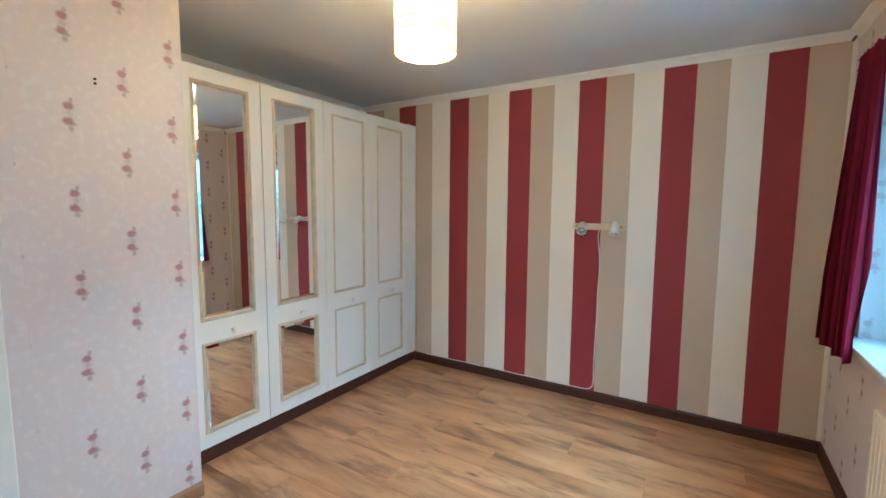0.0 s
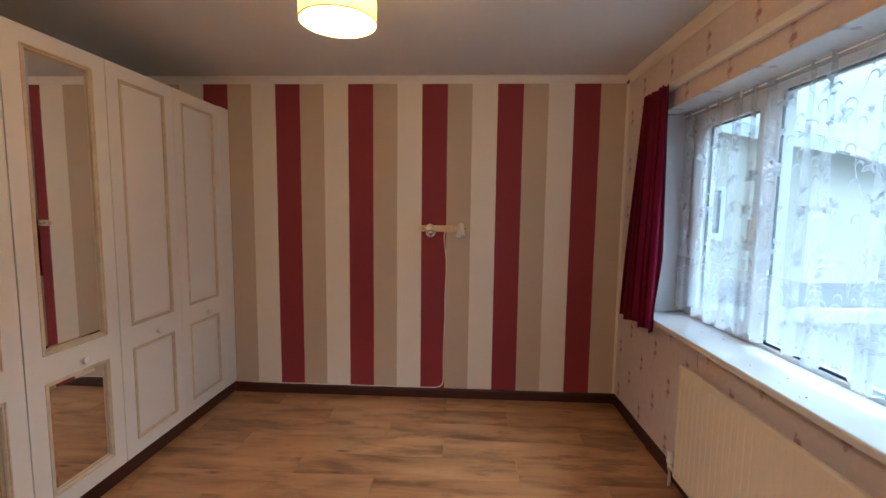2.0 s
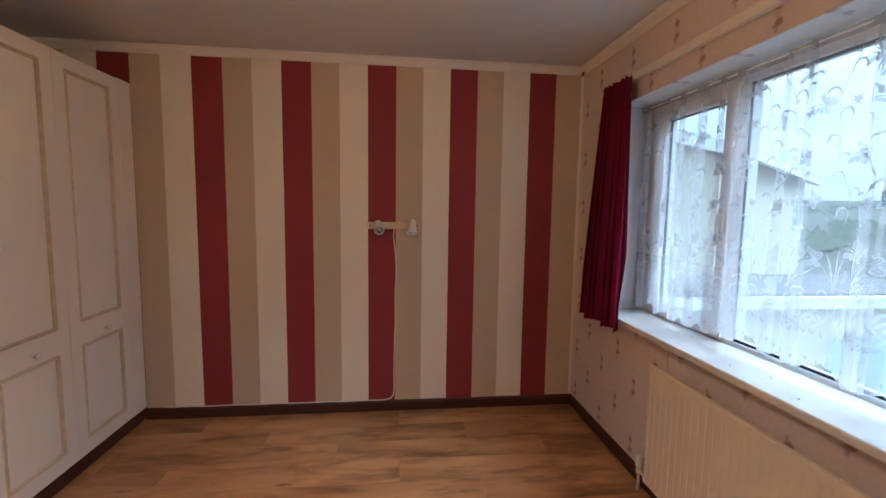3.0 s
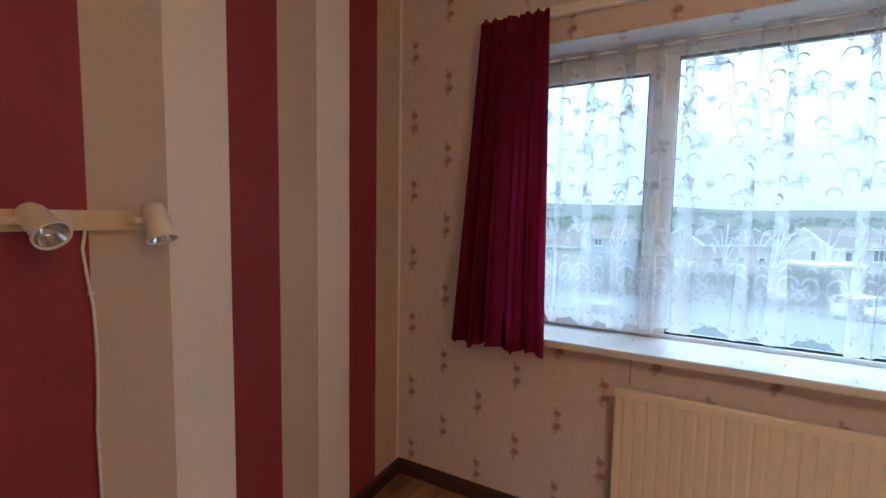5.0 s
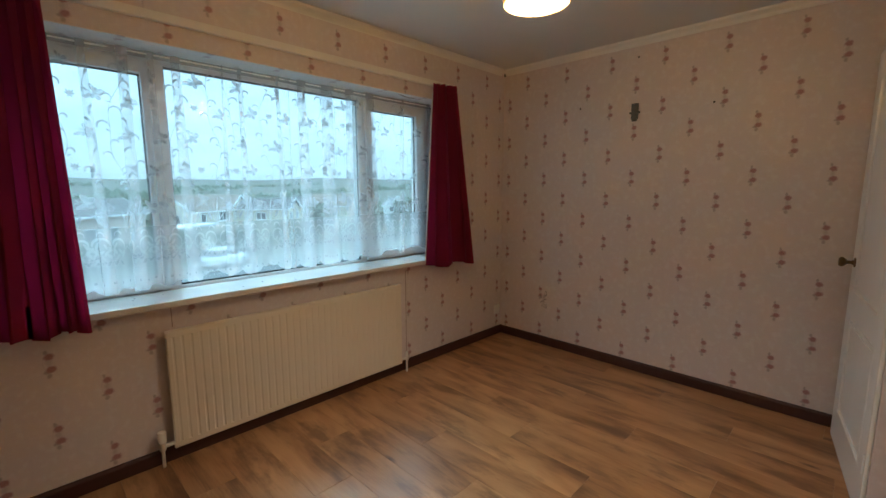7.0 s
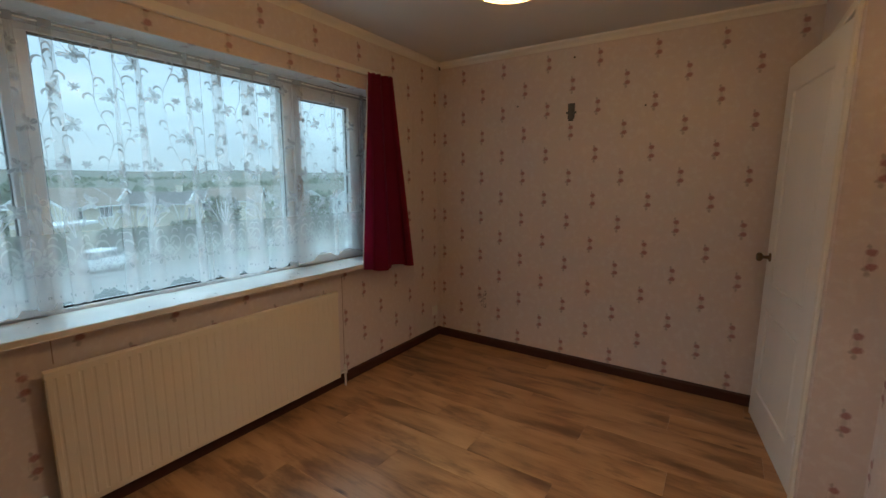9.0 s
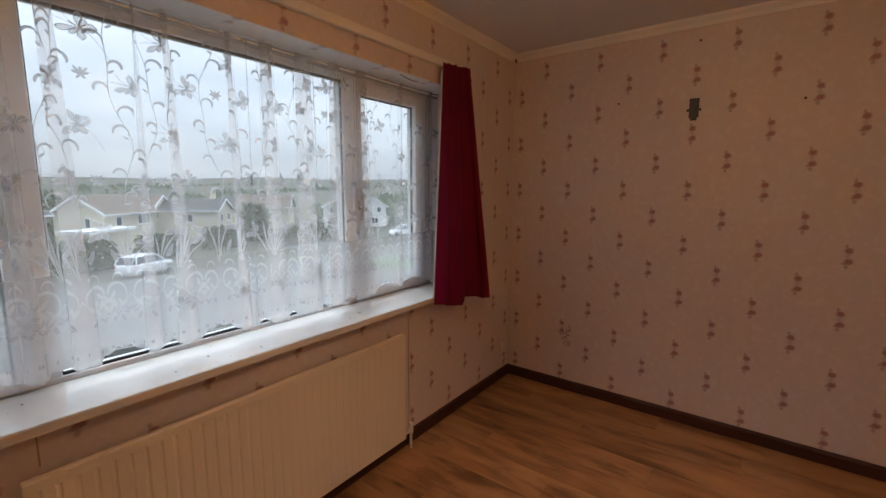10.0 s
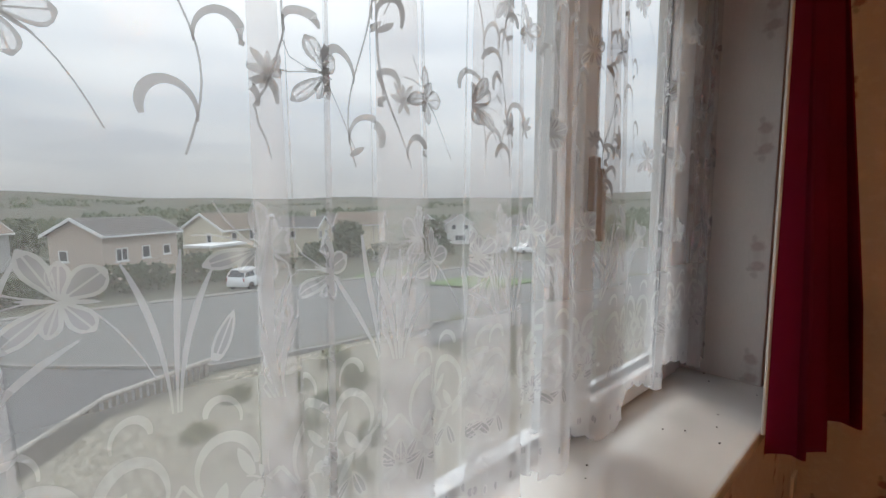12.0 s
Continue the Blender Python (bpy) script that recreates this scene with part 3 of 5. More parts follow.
# ---- radiator ----
RY0, RY1, RZ0, RZ1, RX = -2.425, -1.0, 0.075, 0.662, -0.062
radiator = thing("radiator", "cream single-panel fluted radiator under the window", "radiator", (RX, (RY0 + RY1) / 2, RZ0))
RINV = Matrix.Translation((-RX, -(RY0 + RY1) / 2, -RZ0))
bm = bmesh.new()
nf = 35
prof = []
for i in range(nf):
    ya = RY0 + 0.02 + (RY1 - RY0 - 0.04) * i / nf
    st = (RY1 - RY0 - 0.04) / nf
    for f, d in ((0.0, 0.0), (0.62, 0.0), (0.74, 0.0026), (0.88, 0.0026)):
        prof.append((ya + f * st, RX + d))
prof = [(RY0, RX + 0.004), (RY0 + 0.006, RX)] + prof + [(RY1 - 0.02, RX), (RY1 - 0.006, RX), (RY1, RX + 0.004)]
rows = []
for z, d in ((RZ0, 0.008), (RZ0 + 0.006, 0.002), (RZ0 + 0.03, 0.0), (RZ0 + 0.034, None), (RZ1 - 0.034, None), (RZ1 - 0.03, 0.0), (RZ1 - 0.006, 0.002), (RZ1, 0.008)):
    rows.append([bm.verts.new(((x if d is None else RX + d), y, z)) for y, x in prof])
back = [[bm.verts.new((RX + 0.022, y, z)) for y, x in prof] for z in (RZ0, RZ1)]
for a, b in list(zip(rows, rows[1:])) + [(back[0], rows[0]), (rows[-1], back[1]), (back[1], back[0])]:
    for k in range(len(prof) - 1):
        bm.faces.new((a[k], a[k + 1], b[k + 1], b[k]))
bmesh.ops.transform(bm, matrix=RINV, verts=bm.verts)
part("panel", bm, RAD, radiator)
for y in (RY0 + 0.2, RY1 - 0.2):
    bm = bmesh.new()
    box(bm, RX + 0.02, y - 0.02, RZ0 + 0.1, -0.0005, y + 0.02, RZ1 - 0.06, 0.002)
    bmesh.ops.transform(bm, matrix=RINV, verts=bm.verts)
    part("bracket", bm, RAD, radiator)
for y, s in ((RY1, 1), (RY0, -1)):
    bm = bmesh.new()
    x = RX + 0.012
    tube(bm, [(x, y - s * 0.004, RZ0 + 0.03), (x, y + s * 0.05, RZ0 + 0.03)], 0.010)
    tube(bm, [(x, y + s * 0.05, RZ0 + 0.045), (x, y + s * 0.05, 0.001)], 0.0075)
    lathe(bm, [(0.012, 0), (0.014, 0.005), (0.014, 0.03), (0.011, 0.035)], pose(x, y + s * 0.05, RZ0 + 0.012))
    bmesh.ops.transform(bm, matrix=RINV, verts=bm.verts)
    valve = part("valve", bm, COPPER if s > 0 else CABLE, radiator, "pipe tail and valve body", True)
    bm = bmesh.new()
    if s > 0:
        lathe(bm, [(0.013, 0), (0.019, 0.006), (0.019, 0.05), (0.017, 0.058), (0.006, 0.062), (0, 0.062)], pose(x, y + 0.05, RZ0 + 0.048), 14)
    else:
        lathe(bm, [(0.010, 0), (0.011, 0.004), (0.011, 0.022), (0.008, 0.028), (0, 0.028)], pose(x, y - 0.05, RZ0 + 0.048), 14)
    bmesh.ops.transform(bm, matrix=RINV, verts=bm.verts)
    part("valve_cap", bm, KNOB, valve, "white plastic valve head", True)


# ---- curtains ----
def curtain(name, label, y_top, y_bot, z_top, z_bot, folds, seed, x_top=(-0.062, -0.062), x_bot=(-0.082, -0.082)):
    rng = random.Random(seed)
    ob = thing(name, label, "curtain", (x_top[0], (y_top[0] + y_top[1]) / 2, z_top), group="crimson curtains")
    inv = Matrix.Translation((-x_top[0], -(y_top[0] + y_top[1]) / 2, -z_top))
    n, rows_n = folds * 24, 30
    ph = [rng.uniform(-0.5, 0.5) for _ in range(folds + 2)]
    am = [rng.uniform(0.7, 1.5) for _ in range(folds + 2)]

    def at(u, v):
        f = min(max(u + 0.035 * math.sin(2 * math.pi * u * 1.5 + ph[0] * 6), 0), 1) * folds
        i = min(int(f), folds)
        t = f - i
        a = am[i] * (1 - t) + am[i + 1] * t
        p = ph[i] * (1 - t) + ph[i + 1] * t
        amp = (0.012 + 0.025 * min(1, v * 1.3)) * a
        y = (y_top[0] + (y_top[1] - y_top[0]) * u) * (1 - v) + (y_bot[0] + (y_bot[1] - y_bot[0]) * u) * v
        x = (x_top[0] + (x_top[1] - x_top[0]) * u) * (1 - v) + (x_bot[0] + (x_bot[1] - x_bot[0]) * u) * v + amp * math.sin(2 * math.pi * f + p * v * 1.5)
        y += 0.35 * amp * math.sin(4 * math.pi * f + p)
        z = z_top + (z_bot - z_top) * v + 0.010 * math.sin(2 * math.pi * f * 0.5 + ph[0] * 5) * v + (0.0035 * math.sin(2 * math.pi * f * 2.0) + 0.003 * math.sin(2 * math.pi * f * 3.3 + 1) if v == 0 else 0)
        return Vector((min(x, -0.022 - 0.046 * min(1, max(0, (v - 0.6) / 0.3))), y, z))

    bm = bmesh.new()
    grid = [[bm.verts.new(at(i / n, j / rows_n)) for i in range(n + 1)] for j in range(rows_n + 1)]
    for a, b in zip(grid, grid[1:]):
        for k in range(n):
            bm.faces.new((a[k], a[k + 1], b[k + 1], b[k]))
    bmesh.ops.solidify(bm, geom=bm.faces[:], thickness=0.003)
    bmesh.ops.transform(bm, matrix=inv, verts=bm.verts)
    part("cloth", bm, VELVET, ob, "crimson cloth", True)
    bm = bmesh.new()
    tube(bm, [at(1, j / 30) + Vector((0.004, 0.002, 0)) for j in range(1, 30)], 0.0042, 6)
    bmesh.ops.transform(bm, matrix=inv, verts=bm.verts)
    part("lining_edge", bm, LINING, ob, "pale turned edge of the lining", True)
    bm = bmesh.new()
    tube(bm, [at(i / n, 0.045) + Vector((-0.003, 0, 0)) for i in range(n + 1)], 0.003, 5)
    tube(bm, [at(i / n, 0.012) + Vector((-0.003, 0, 0.002)) for i in range(n + 1)], 0.003, 5)
    bmesh.ops.transform(bm, matrix=inv, verts=bm.verts)
    part("gathered_heading", bm, VELVET, ob, "gathered heading tape", True)
    return ob


curtain("curtain", "crimson curtain hanging in tight folds from the batten", (-0.705, -0.425), (-0.735, -0.335), 2.075, 0.745, 5, 3)
curtain("curtain", "narrow crimson curtain flaring at the hem beside the window", (-2.965, -2.765), (-3.055, -2.655), 2.072, 0.755, 3, 8, x_top=(-0.085, -0.045), x_bot=(-0.175, -0.085))

bm = bmesh.new()
box(bm, -0.028, -3.0, 2.058, -0.0005, -0.41, 2.098, 0.004)
tagged(part("curtain_batten", bm, COVE, None), "painted wooden batten over the window", "batten", kind="structure")


# ---- net curtain ----
NZ1, NZ0, NX = 1.962, 0.838, 0.145
NY1, NY0 = -0.480, -2.960
DROP = NZ1 - NZ0
# pleats: middle, width at the rail, width at the hem
PLEATS = ((-0.545, 0.03, 0.04), (-0.72, 0.012, 0.03), (-0.83, 0.03, 0.05), (-0.975, 0.045, 0.06), (-1.085, 0.03, 0.05), (-1.188, 0.042, 0.068), (-1.400, 0.006, 0.055), (-1.488, 0.020, 0.066),
          (-1.695, 0.022, 0.044), (-1.758, 0.005, 0.008), (-1.842, 0.052, 0.078), (-2.018, 0.088, 0.122), (-2.172, 0.046, 0.082), (-2.335, 0.066, 0.12), (-2.63, 0.012, 0.018), (-2.885, 0.035, 0.05))


def pleat_edges(k, v):
    """North and south edge of pleat k, v metres under the rail; past the last one, the ends of the net."""
    if k < 0:
        return NY1, NY1
    if k >= len(PLEATS):
        return NY0, NY0
    yc, w0, w1 = PLEATS[k]
    w = w0 + (w1 - w0) * v / DROP
    yc += 0.014 * math.sin(k * 2.3) * v
    return yc + w / 2, yc - w / 2


NET_SEGS = []      # cloth from, cloth to, pleat number, whether it is the pleat or the flat before it
cloth = 0.0
for k in range(len(PLEATS) + 1):
    flat = pleat_edges(k - 1, DROP / 2)[1] - pleat_edges(k, DROP / 2)[0]
    NET_SEGS.append((cloth, cloth + flat, k, False))
    cloth += flat
    if k < len(PLEATS):
        fold = 3 * (pleat_edges(k, DROP / 2)[0] - pleat_edges(k, DROP / 2)[1])
        NET_SEGS.append((cloth, cloth + fold, k, True))
        cloth += fold
CLOTH = cloth


def net_seg(u):
    for c0, c1, k, fold in NET_SEGS:
        if u <= c1 + 1e-9:
            break
    return c0, c1, k, fold


def net_at(u, v, off=0.0):
    """A point of the net: u metres along the cloth from its north end, v metres down from the rail, off metres into the room."""
    u = min(max(u, 0.0), CLOTH)
    c0, c1, k, fold = net_seg(u)
    t = (u - c0) / (c1 - c0)
    fall = min(1.0, 0.25 + v * 0.9)
    sway = 0.0025 * math.sin(u * 47.0) + 0.008 * fall * math.sin(u * 5.3 + 1.0)
    if not fold:
        ya, yb = pleat_edges(k - 1, v)[1], pleat_edges(k, v)[0]
        belly = 0.012 * fall * math.sin(math.pi * t)
        return Vector((NX + sway + belly - off, ya + (yb - ya) * t, NZ1 - v))
    ya, yb = pleat_edges(k, v)
    q = 3 * t
    a = q if q <= 1 else (2 - q if q <= 2 else q - 2)
    a = a + 0.05 * math.sin(math.pi * a * 2)
    dx = 0.010 * math.cos(math.pi * t)
    bulge = 0.010 * math.sin(math.pi * a) * fall
    return Vector((NX + sway + dx - bulge - off, ya + (yb - ya) * a, NZ1 - v))


def hem(u):
    """Length of the cloth at u: small scallops, and the flats drawn up a little between the pleats."""
    c0, c1, k, fold = net_seg(min(max(u, 0.0), CLOTH))
    t = (u - c0) / (c1 - c0)
    lift = 0.0 if fold else 0.034 * min(1.0, (c1 - c0) / 0.15) * max(0.0, math.sin(math.pi * t)) ** 0.8
    return DROP - 0.012 - lift + 0.011 * abs(math.sin(u * math.pi / 0.046)) + 0.008 * math.sin(u * 3.1 + 0.4)


net = thing("net_curtain", "white embroidered net curtain hung in loose pleats across the window", "net curtain", (NX, (NY0 + NY1) / 2, NZ1))
NINV = Matrix.Translation((-NX, -(NY0 + NY1) / 2, -NZ1))


def npart(name, bm, material, label="", kind="", smooth=True):
    bmesh.ops.transform(bm, matrix=NINV, verts=bm.verts)
    ob = part(name, bm, material, net, label, smooth)
    return tagged(ob, kind=kind)


bm = bmesh.new()
nu, nv = 1100, 14
g = [[bm.verts.new(net_at(CLOTH * i / nu, hem(CLOTH * i / nu) * j / nv)) for i in range(nu + 1)] for j in range(nv + 1)]
for a, b in zip(g, g[1:]):
    for k in range(nu):
        bm.faces.new((a[k], a[k + 1], b[k + 1], b[k]))
npart("net_cloth", bm, NET, "sheer white net with a scalloped hem")
bm = bmesh.new()
g = [[bm.verts.new(net_at(CLOTH * i / nu, v, 0.0012)) for i in range(nu + 1)] for v in (0.0, 0.018, 0.03)]
for a, b in zip(g, g[1:]):
    for k in range(nu):
        bm.faces.new((a[k], a[k + 1], b[k + 1], b[k]))
npart("heading", bm, FILL, "gathered white heading on the wire")
bm = bmesh.new()
tube(bm, [(NX, NY0 - 0.004, NZ1 - 0.012), (NX, NY1 + 0.004, NZ1 - 0.012)], 0.004)
npart("curtain_wire", bm, KNOB, "stretched white curtain wire")


# embroidery is laid out flat on the cloth and follows its folds
def band(bm, pts, widths, off=0.0012, hub=None):
    """A band along (u, v) points with the width given at each point; with hub it grows out of that vertex."""
    m = len(pts)
    prev = None
    for i, (u, v) in enumerate(pts):
        ua, va = pts[max(i - 1, 0)]
        ub, vb = pts[min(i + 1, m - 1)]
        dx, dy = ub - ua, vb - va
        d = math.hypot(dx, dy) or 1
        w = widths[i] / 2
        pair = [bm.verts.new(net_at(u - dy / d * w * s, v + dx / d * w * s, off)) for s in (1, -1)]
        if prev:
            bm.faces.new((prev[0], prev[1], pair[1], pair[0]))
        elif hub:
            bm.faces.new((hub, pair[1], pair[0]))
        prev = pair


def ribbon(bm, pts, w0, w1, off=0.0012, hub=None):
    band(bm, pts, [w0 + (w1 - w0) * i / (len(pts) - 1) for i in range(len(pts))], off, hub)


def petal(bm, u, v, ang, length, width, off=0.0014, rib=0.0, fat=1.0, veins=0, hub=None):
    """A leaf or wing that starts at (u, v). With rib it is a thin filling inside a stitched outline, else solid stitching; fat over 1 moves its broadest part outwards."""
    c, s = math.cos(ang), math.sin(ang)
    at = lambda px, py: (u + c * px - s * py, v + s * px + c * py)
    rows = []
    for i in range(8):
        t = 0.05 + 0.94 * i / 7
        h = width / 2 * max(0.02, math.sin(math.pi * t ** fat)) ** 0.7
        r = min(rib, h * 0.6)
        k = 0.0007 if veins else 0.0002
        cols = (-h, r - h, -k, k, h - r, h) if rib else (-h, 0.0, h)
        rows.append([bm.verts.new(net_at(*at(length * t, y), off)) for y in cols])
    stitched = (0, 2, 4) if veins else (0, 4)
    for n, (p, q) in enumerate(zip(rows, rows[1:])):
        for k in range(len(p) - 1):
            f = bm.faces.new((p[k], p[k + 1], q[k + 1], q[k]))
            f.material_index = 1 if rib and k not in stitched and 0 < n < 6 else 0
    if hub:
        for k in range(len(rows[0]) - 1):
            bm.faces.new((hub, rows[0][k], rows[0][k + 1]))


def sickle(bm, u, v, r, side, thick, sweep=3.5, start=-0.3, stretch=1.2):
    """A curl that leaves its stem at (u, v), rises and bends over, thickest along its back."""
    n = 18
    pts = []
    for i in range(n + 1):
        t = i / n
        a = start + sweep * t
        rr = r * (1.0 - 0.30 * t)
        pts.append((u + side * (r - rr * math.cos(a)), v - rr * math.sin(a) * stretch))
    band(bm, pts, [0.0020 + thick * abs(math.sin(math.pi * min(1.0, (i / n) ** 1.5 * 0.93))) ** 0.8 for i in range(n + 1)])
    return pts


def vine_u(c, u0, v):
    return u0 + 0.026 * math.sin(v * 11.0 + c * 1.7) + 0.008 * math.sin(v * 27.0 + c)


rng = random.Random(11)
vines, border = bmesh.new(), bmesh.new()
cols = int(CLOTH / 0.145)
UCOL = [(c + 0.5) * CLOTH / (cols + 1) for c in range(cols + 1)]
for c, u0 in enumerate(UCOL):
    stem = [(vine_u(c, u0, v), v) for v in (0.02 + 0.60 * i / 40 for i in range(41))]
    ribbon(vines, stem, 0.0022, 0.0018)
    v, side = 0.07 + (c % 3) * 0.03, 1 if c % 2 else -1
    while v < 0.64:
        us = vine_u(c, u0, v)
        pts = sickle(vines, us, v, rng.uniform(0.016, 0.025), side, rng.uniform(0.0052, 0.0070), rng.uniform(3.1, 3.9))
        if rng.random() < 0.45:
            petal(vines, us, v + 0.02, math.pi / 2 - side * (2.2 + rng.uniform(-0.3, 0.3)), 0.020, 0.007)
        v += rng.uniform(0.054, 0.078)
        side = -side
    # bunches of long reed leaves that bend outwards in the middle of the drop
    tip, flip = 0.03 * math.sin(c * 2.1), -1 if c % 2 else 1
    for k in (-2.6, -1.2, -0.3, 0.9, 2.2) if c % 2 else (-1.6, 0.4, 1.5):
        L = 0.160 - 0.018 * abs(k) + rng.uniform(-0.025, 0.02)
        pts = [(u0 + flip * (tip * t + k * (0.002 + 0.004 * t + 0.015 * t * t)), 0.838 - L * (t - 0.22 * abs(k) / 3 * t * t)) for t in (i / 10 for i in range(11))]
        band(border, pts, [0.0016 + rng.uniform(0.0032, 0.0052) * math.sin(math.pi * (i / 10) ** 1.5) for i in range(11)])
    petal(border, u0 + flip * 0.03, 0.80, -1.2 * flip - (0 if flip > 0 else math.pi), 0.05, 0.014, fat=0.8, rib=0.0022, veins=1)
    for side in (-1, 1):
        # broad scrolls with leaf sprays under them
        sickle(border, u0 + side * 0.010, 0.900, 0.030 + 0.005 * (c % 2), side, 0.0085, 3.7, -0.6, 1.25)
        sickle(border, u0 + side * 0.050, 0.850, 0.017, -side, 0.0050, 3.4)
        low = [(u0 + side * 0.090 * t, 0.905 + 0.026 * math.sin(t * 4.4) + 0.03 * t) for t in (i / 14 for i in range(15))]
        ribbon(border, low, 0.0032, 0.0020)
        for i, up in ((2, 1), (4, -1), (5, 1), (7, -1), (9, 1), (10, -1), (12, 1), (13, -1)):
            a = up * (1.0 + rng.uniform(-0.25, 0.25))
            petal(border, *low[i], a if side > 0 else math.pi - a, rng.uniform(0.026, 0.036), 0.011, fat=0.85)
        for i in range(3):
            petal(border, u0 + side * (0.020 + 0.026 * i), 1.000 - 0.006 * i, -math.pi / 2 + side * (0.35 + 0.35 * i), 0.040, 0.015, rib=0.0024, fat=0.85, veins=1)
    # paisley border: arcs, beads between two bands, drops and the bound scallop
    for r, w in ((0.020, 0.0030), (0.030, 0.0030), (0.046, 0.0042), (0.062, 0.0034)):
        band(border, [(u0 + r * 1.35 * math.cos(a), 1.046 - r * 0.80 + r * math.sin(a)) for a in (math.pi * (0.02 + 0.96 * k / 18) for k in range(19))], [w] * 19)
    for r, nb in ((0.025, 7), (0.038, 11), (0.054, 15)):
        for k in range(nb):
            a = math.pi * (0.06 + 0.88 * k / (nb - 1))
            petal(border, u0 + r * 1.35 * math.cos(a), 1.046 - r * 0.80 + r * math.sin(a), a, 0.0065, 0.0050)
    sickle(border, u0 - 0.006, 1.035, 0.010, 1, 0.0040, 4.6)
    for k in range(-2, 3):
        petal(border, u0 + 0.034 * k, 1.062 + 0.006 * (k % 2), math.pi / 2, 0.018, 0.009, rib=0.0018)
m = int(CLOTH / 0.008)
band(border, [(CLOTH * i / m, hem(CLOTH * i / m) - 0.003) for i in range(m + 1)], [0.0045] * (m + 1))
npart("embroidered_vines", vines, LACE_BACKLIT, "white embroidered vines and curls", "stuff", False).data.materials.append(FILL)
npart("lace_border", border, BORDER, "white lace border of reeds, scrolls, leaves and scallops", "stuff", False).data.materials.append(FILL)


def butterfly(u, v, size, turn, thread=LACE_BACKLIT):
    """Seen half from the side: a long and a short upper wing, a round far wing, two lower wings, a body and feelers."""
    bm = bmesh.new()
    hub = bm.verts.new(net_at(u, v, 0.0020))
    for a, L, w in ((-1.82, 0.62, 0.25), (-1.30, 0.42, 0.22), (-0.42, 0.52, 0.36), (2.66, 0.70, 0.25), (2.10, 0.40, 0.20), (1.12, 0.46, 0.27)):
        petal(bm, u, v, a + turn, L * size, w * size, rib=0.0031, fat=1.5, veins=1, hub=hub)
    for a, L in ((0.35, 0.36), (0.35 + math.pi, 0.34)):
        petal(bm, u, v, a + turn, L * size, 0.05 * size, off=0.0022, hub=hub)
    for q in (-0.30, 0.30):
        ribbon(bm, [(u - math.cos(0.35 + turn + q * t) * size * 0.78 * t, v - math.sin(0.35 + turn + q * t) * size * 0.78 * t) for t in (0.1, 0.35, 0.7, 1.0)], 0.0014, 0.0014, hub=hub)
    ribbon(bm, [(u + size * 0.8 * t, v + size * (0.85 * t * t + 0.2 * t)) for t in (i / 7 for i in range(1, 8))], 0.0014, 0.0012, hub=hub)
    npart("embroidered_butterfly", bm, thread, smooth=False).data.materials.append(FILL)


def flower(u, v, size, thread=LACE_BACKLIT):
    bm = bmesh.new()
    hub = bm.verts.new(net_at(u, v, 0.0020))
    for k in range(5):
        petal(bm, u, v, k * 0.62 - 2.8, size * (0.62 if k % 2 else 0.50), size * 0.20, rib=0.0024, fat=0.9, veins=1, hub=hub)
    for a in (0.9, 2.2):
        petal(bm, u, v, a, size * 0.4, size * 0.16, hub=hub)
    npart("embroidered_flower", bm, thread, smooth=False).data.materials.append(FILL)


for c, u0 in enumerate(UCOL):
    for k, v in enumerate((0.10, 0.235, 0.39, 0.545)):
        ub = vine_u(c, u0, v) + 0.062 + rng.uniform(-0.010, 0.010)
        if (c + k) % 2 == 0:
            butterfly(ub, v + rng.uniform(-0.02, 0.02), rng.uniform(0.062, 0.074), rng.uniform(-0.25, 0.25))
        elif k % 2:
            flower(ub, v, 0.042)
    butterfly(u0 + 0.072, 0.70 + 0.03 * (c % 2), 0.070, 0.2 - (c % 3) * 0.2, BORDER)
    flower(u0 + (0.0 if c % 2 else 0.086), 0.968, 0.066, BORDER)


# ---- ceiling lamp ----
SZ0, SZ1, SR = 1.922, 2.150, 0.108
SHADE = bpy.data.materials.new("pleated_paper_shade")
SHADE.use_nodes = True
sn, sl = SHADE.node_tree.nodes, SHADE.node_tree.links
sn.clear()
s_out, s_mix, s_d, s_t = sn.new("ShaderNodeOutputMaterial"), sn.new("ShaderNodeMixShader"), sn.new("ShaderNodeBsdfDiffuse"), sn.new("ShaderNodeBsdfTranslucent")
s_d.inputs["Color"].default_value = (0.60, 0.48, 0.25, 1)
s_t.inputs["Color"].default_value = (0.16, 0.105, 0.022, 1)
s_mix.inputs[0].default_value = 0.72
sl.new(s_d.outputs[0], s_mix.inputs[1])
sl.new(s_t.outputs[0], s_mix.inputs[2])
s_clear, s_all = sn.new("ShaderNodeBsdfTransparent"), sn.new("ShaderNodeMixShader")
s_clear.inputs["Color"].default_value = (1.0, 0.86, 0.55, 1)
s_all.inputs[0].default_value = 0.40
sl.new(s_mix.outputs[0], s_all.inputs[1])
sl.new(s_clear.outputs[0], s_all.inputs[2])
sl.new(s_all.outputs[0], s_out.inputs[0])
GLOW = bpy.data.materials.new("lit_bulb")
GLOW.use_nodes = True
GLOW.node_tree.nodes["Principled BSDF"].inputs["Emission Color"].default_value = (1.0, 0.60, 0.385, 1)
GLOW.node_tree.nodes["Principled BSDF"].inputs["Emission Strength"].default_value = BULB

lamp = thing("ceiling_lamp", "lit pendant lamp with a pale yellow drum shade", "lamp", (*LAMP_AT, H))
LINV = Matrix.Translation((-LAMP_AT[0], -LAMP_AT[1], -H))


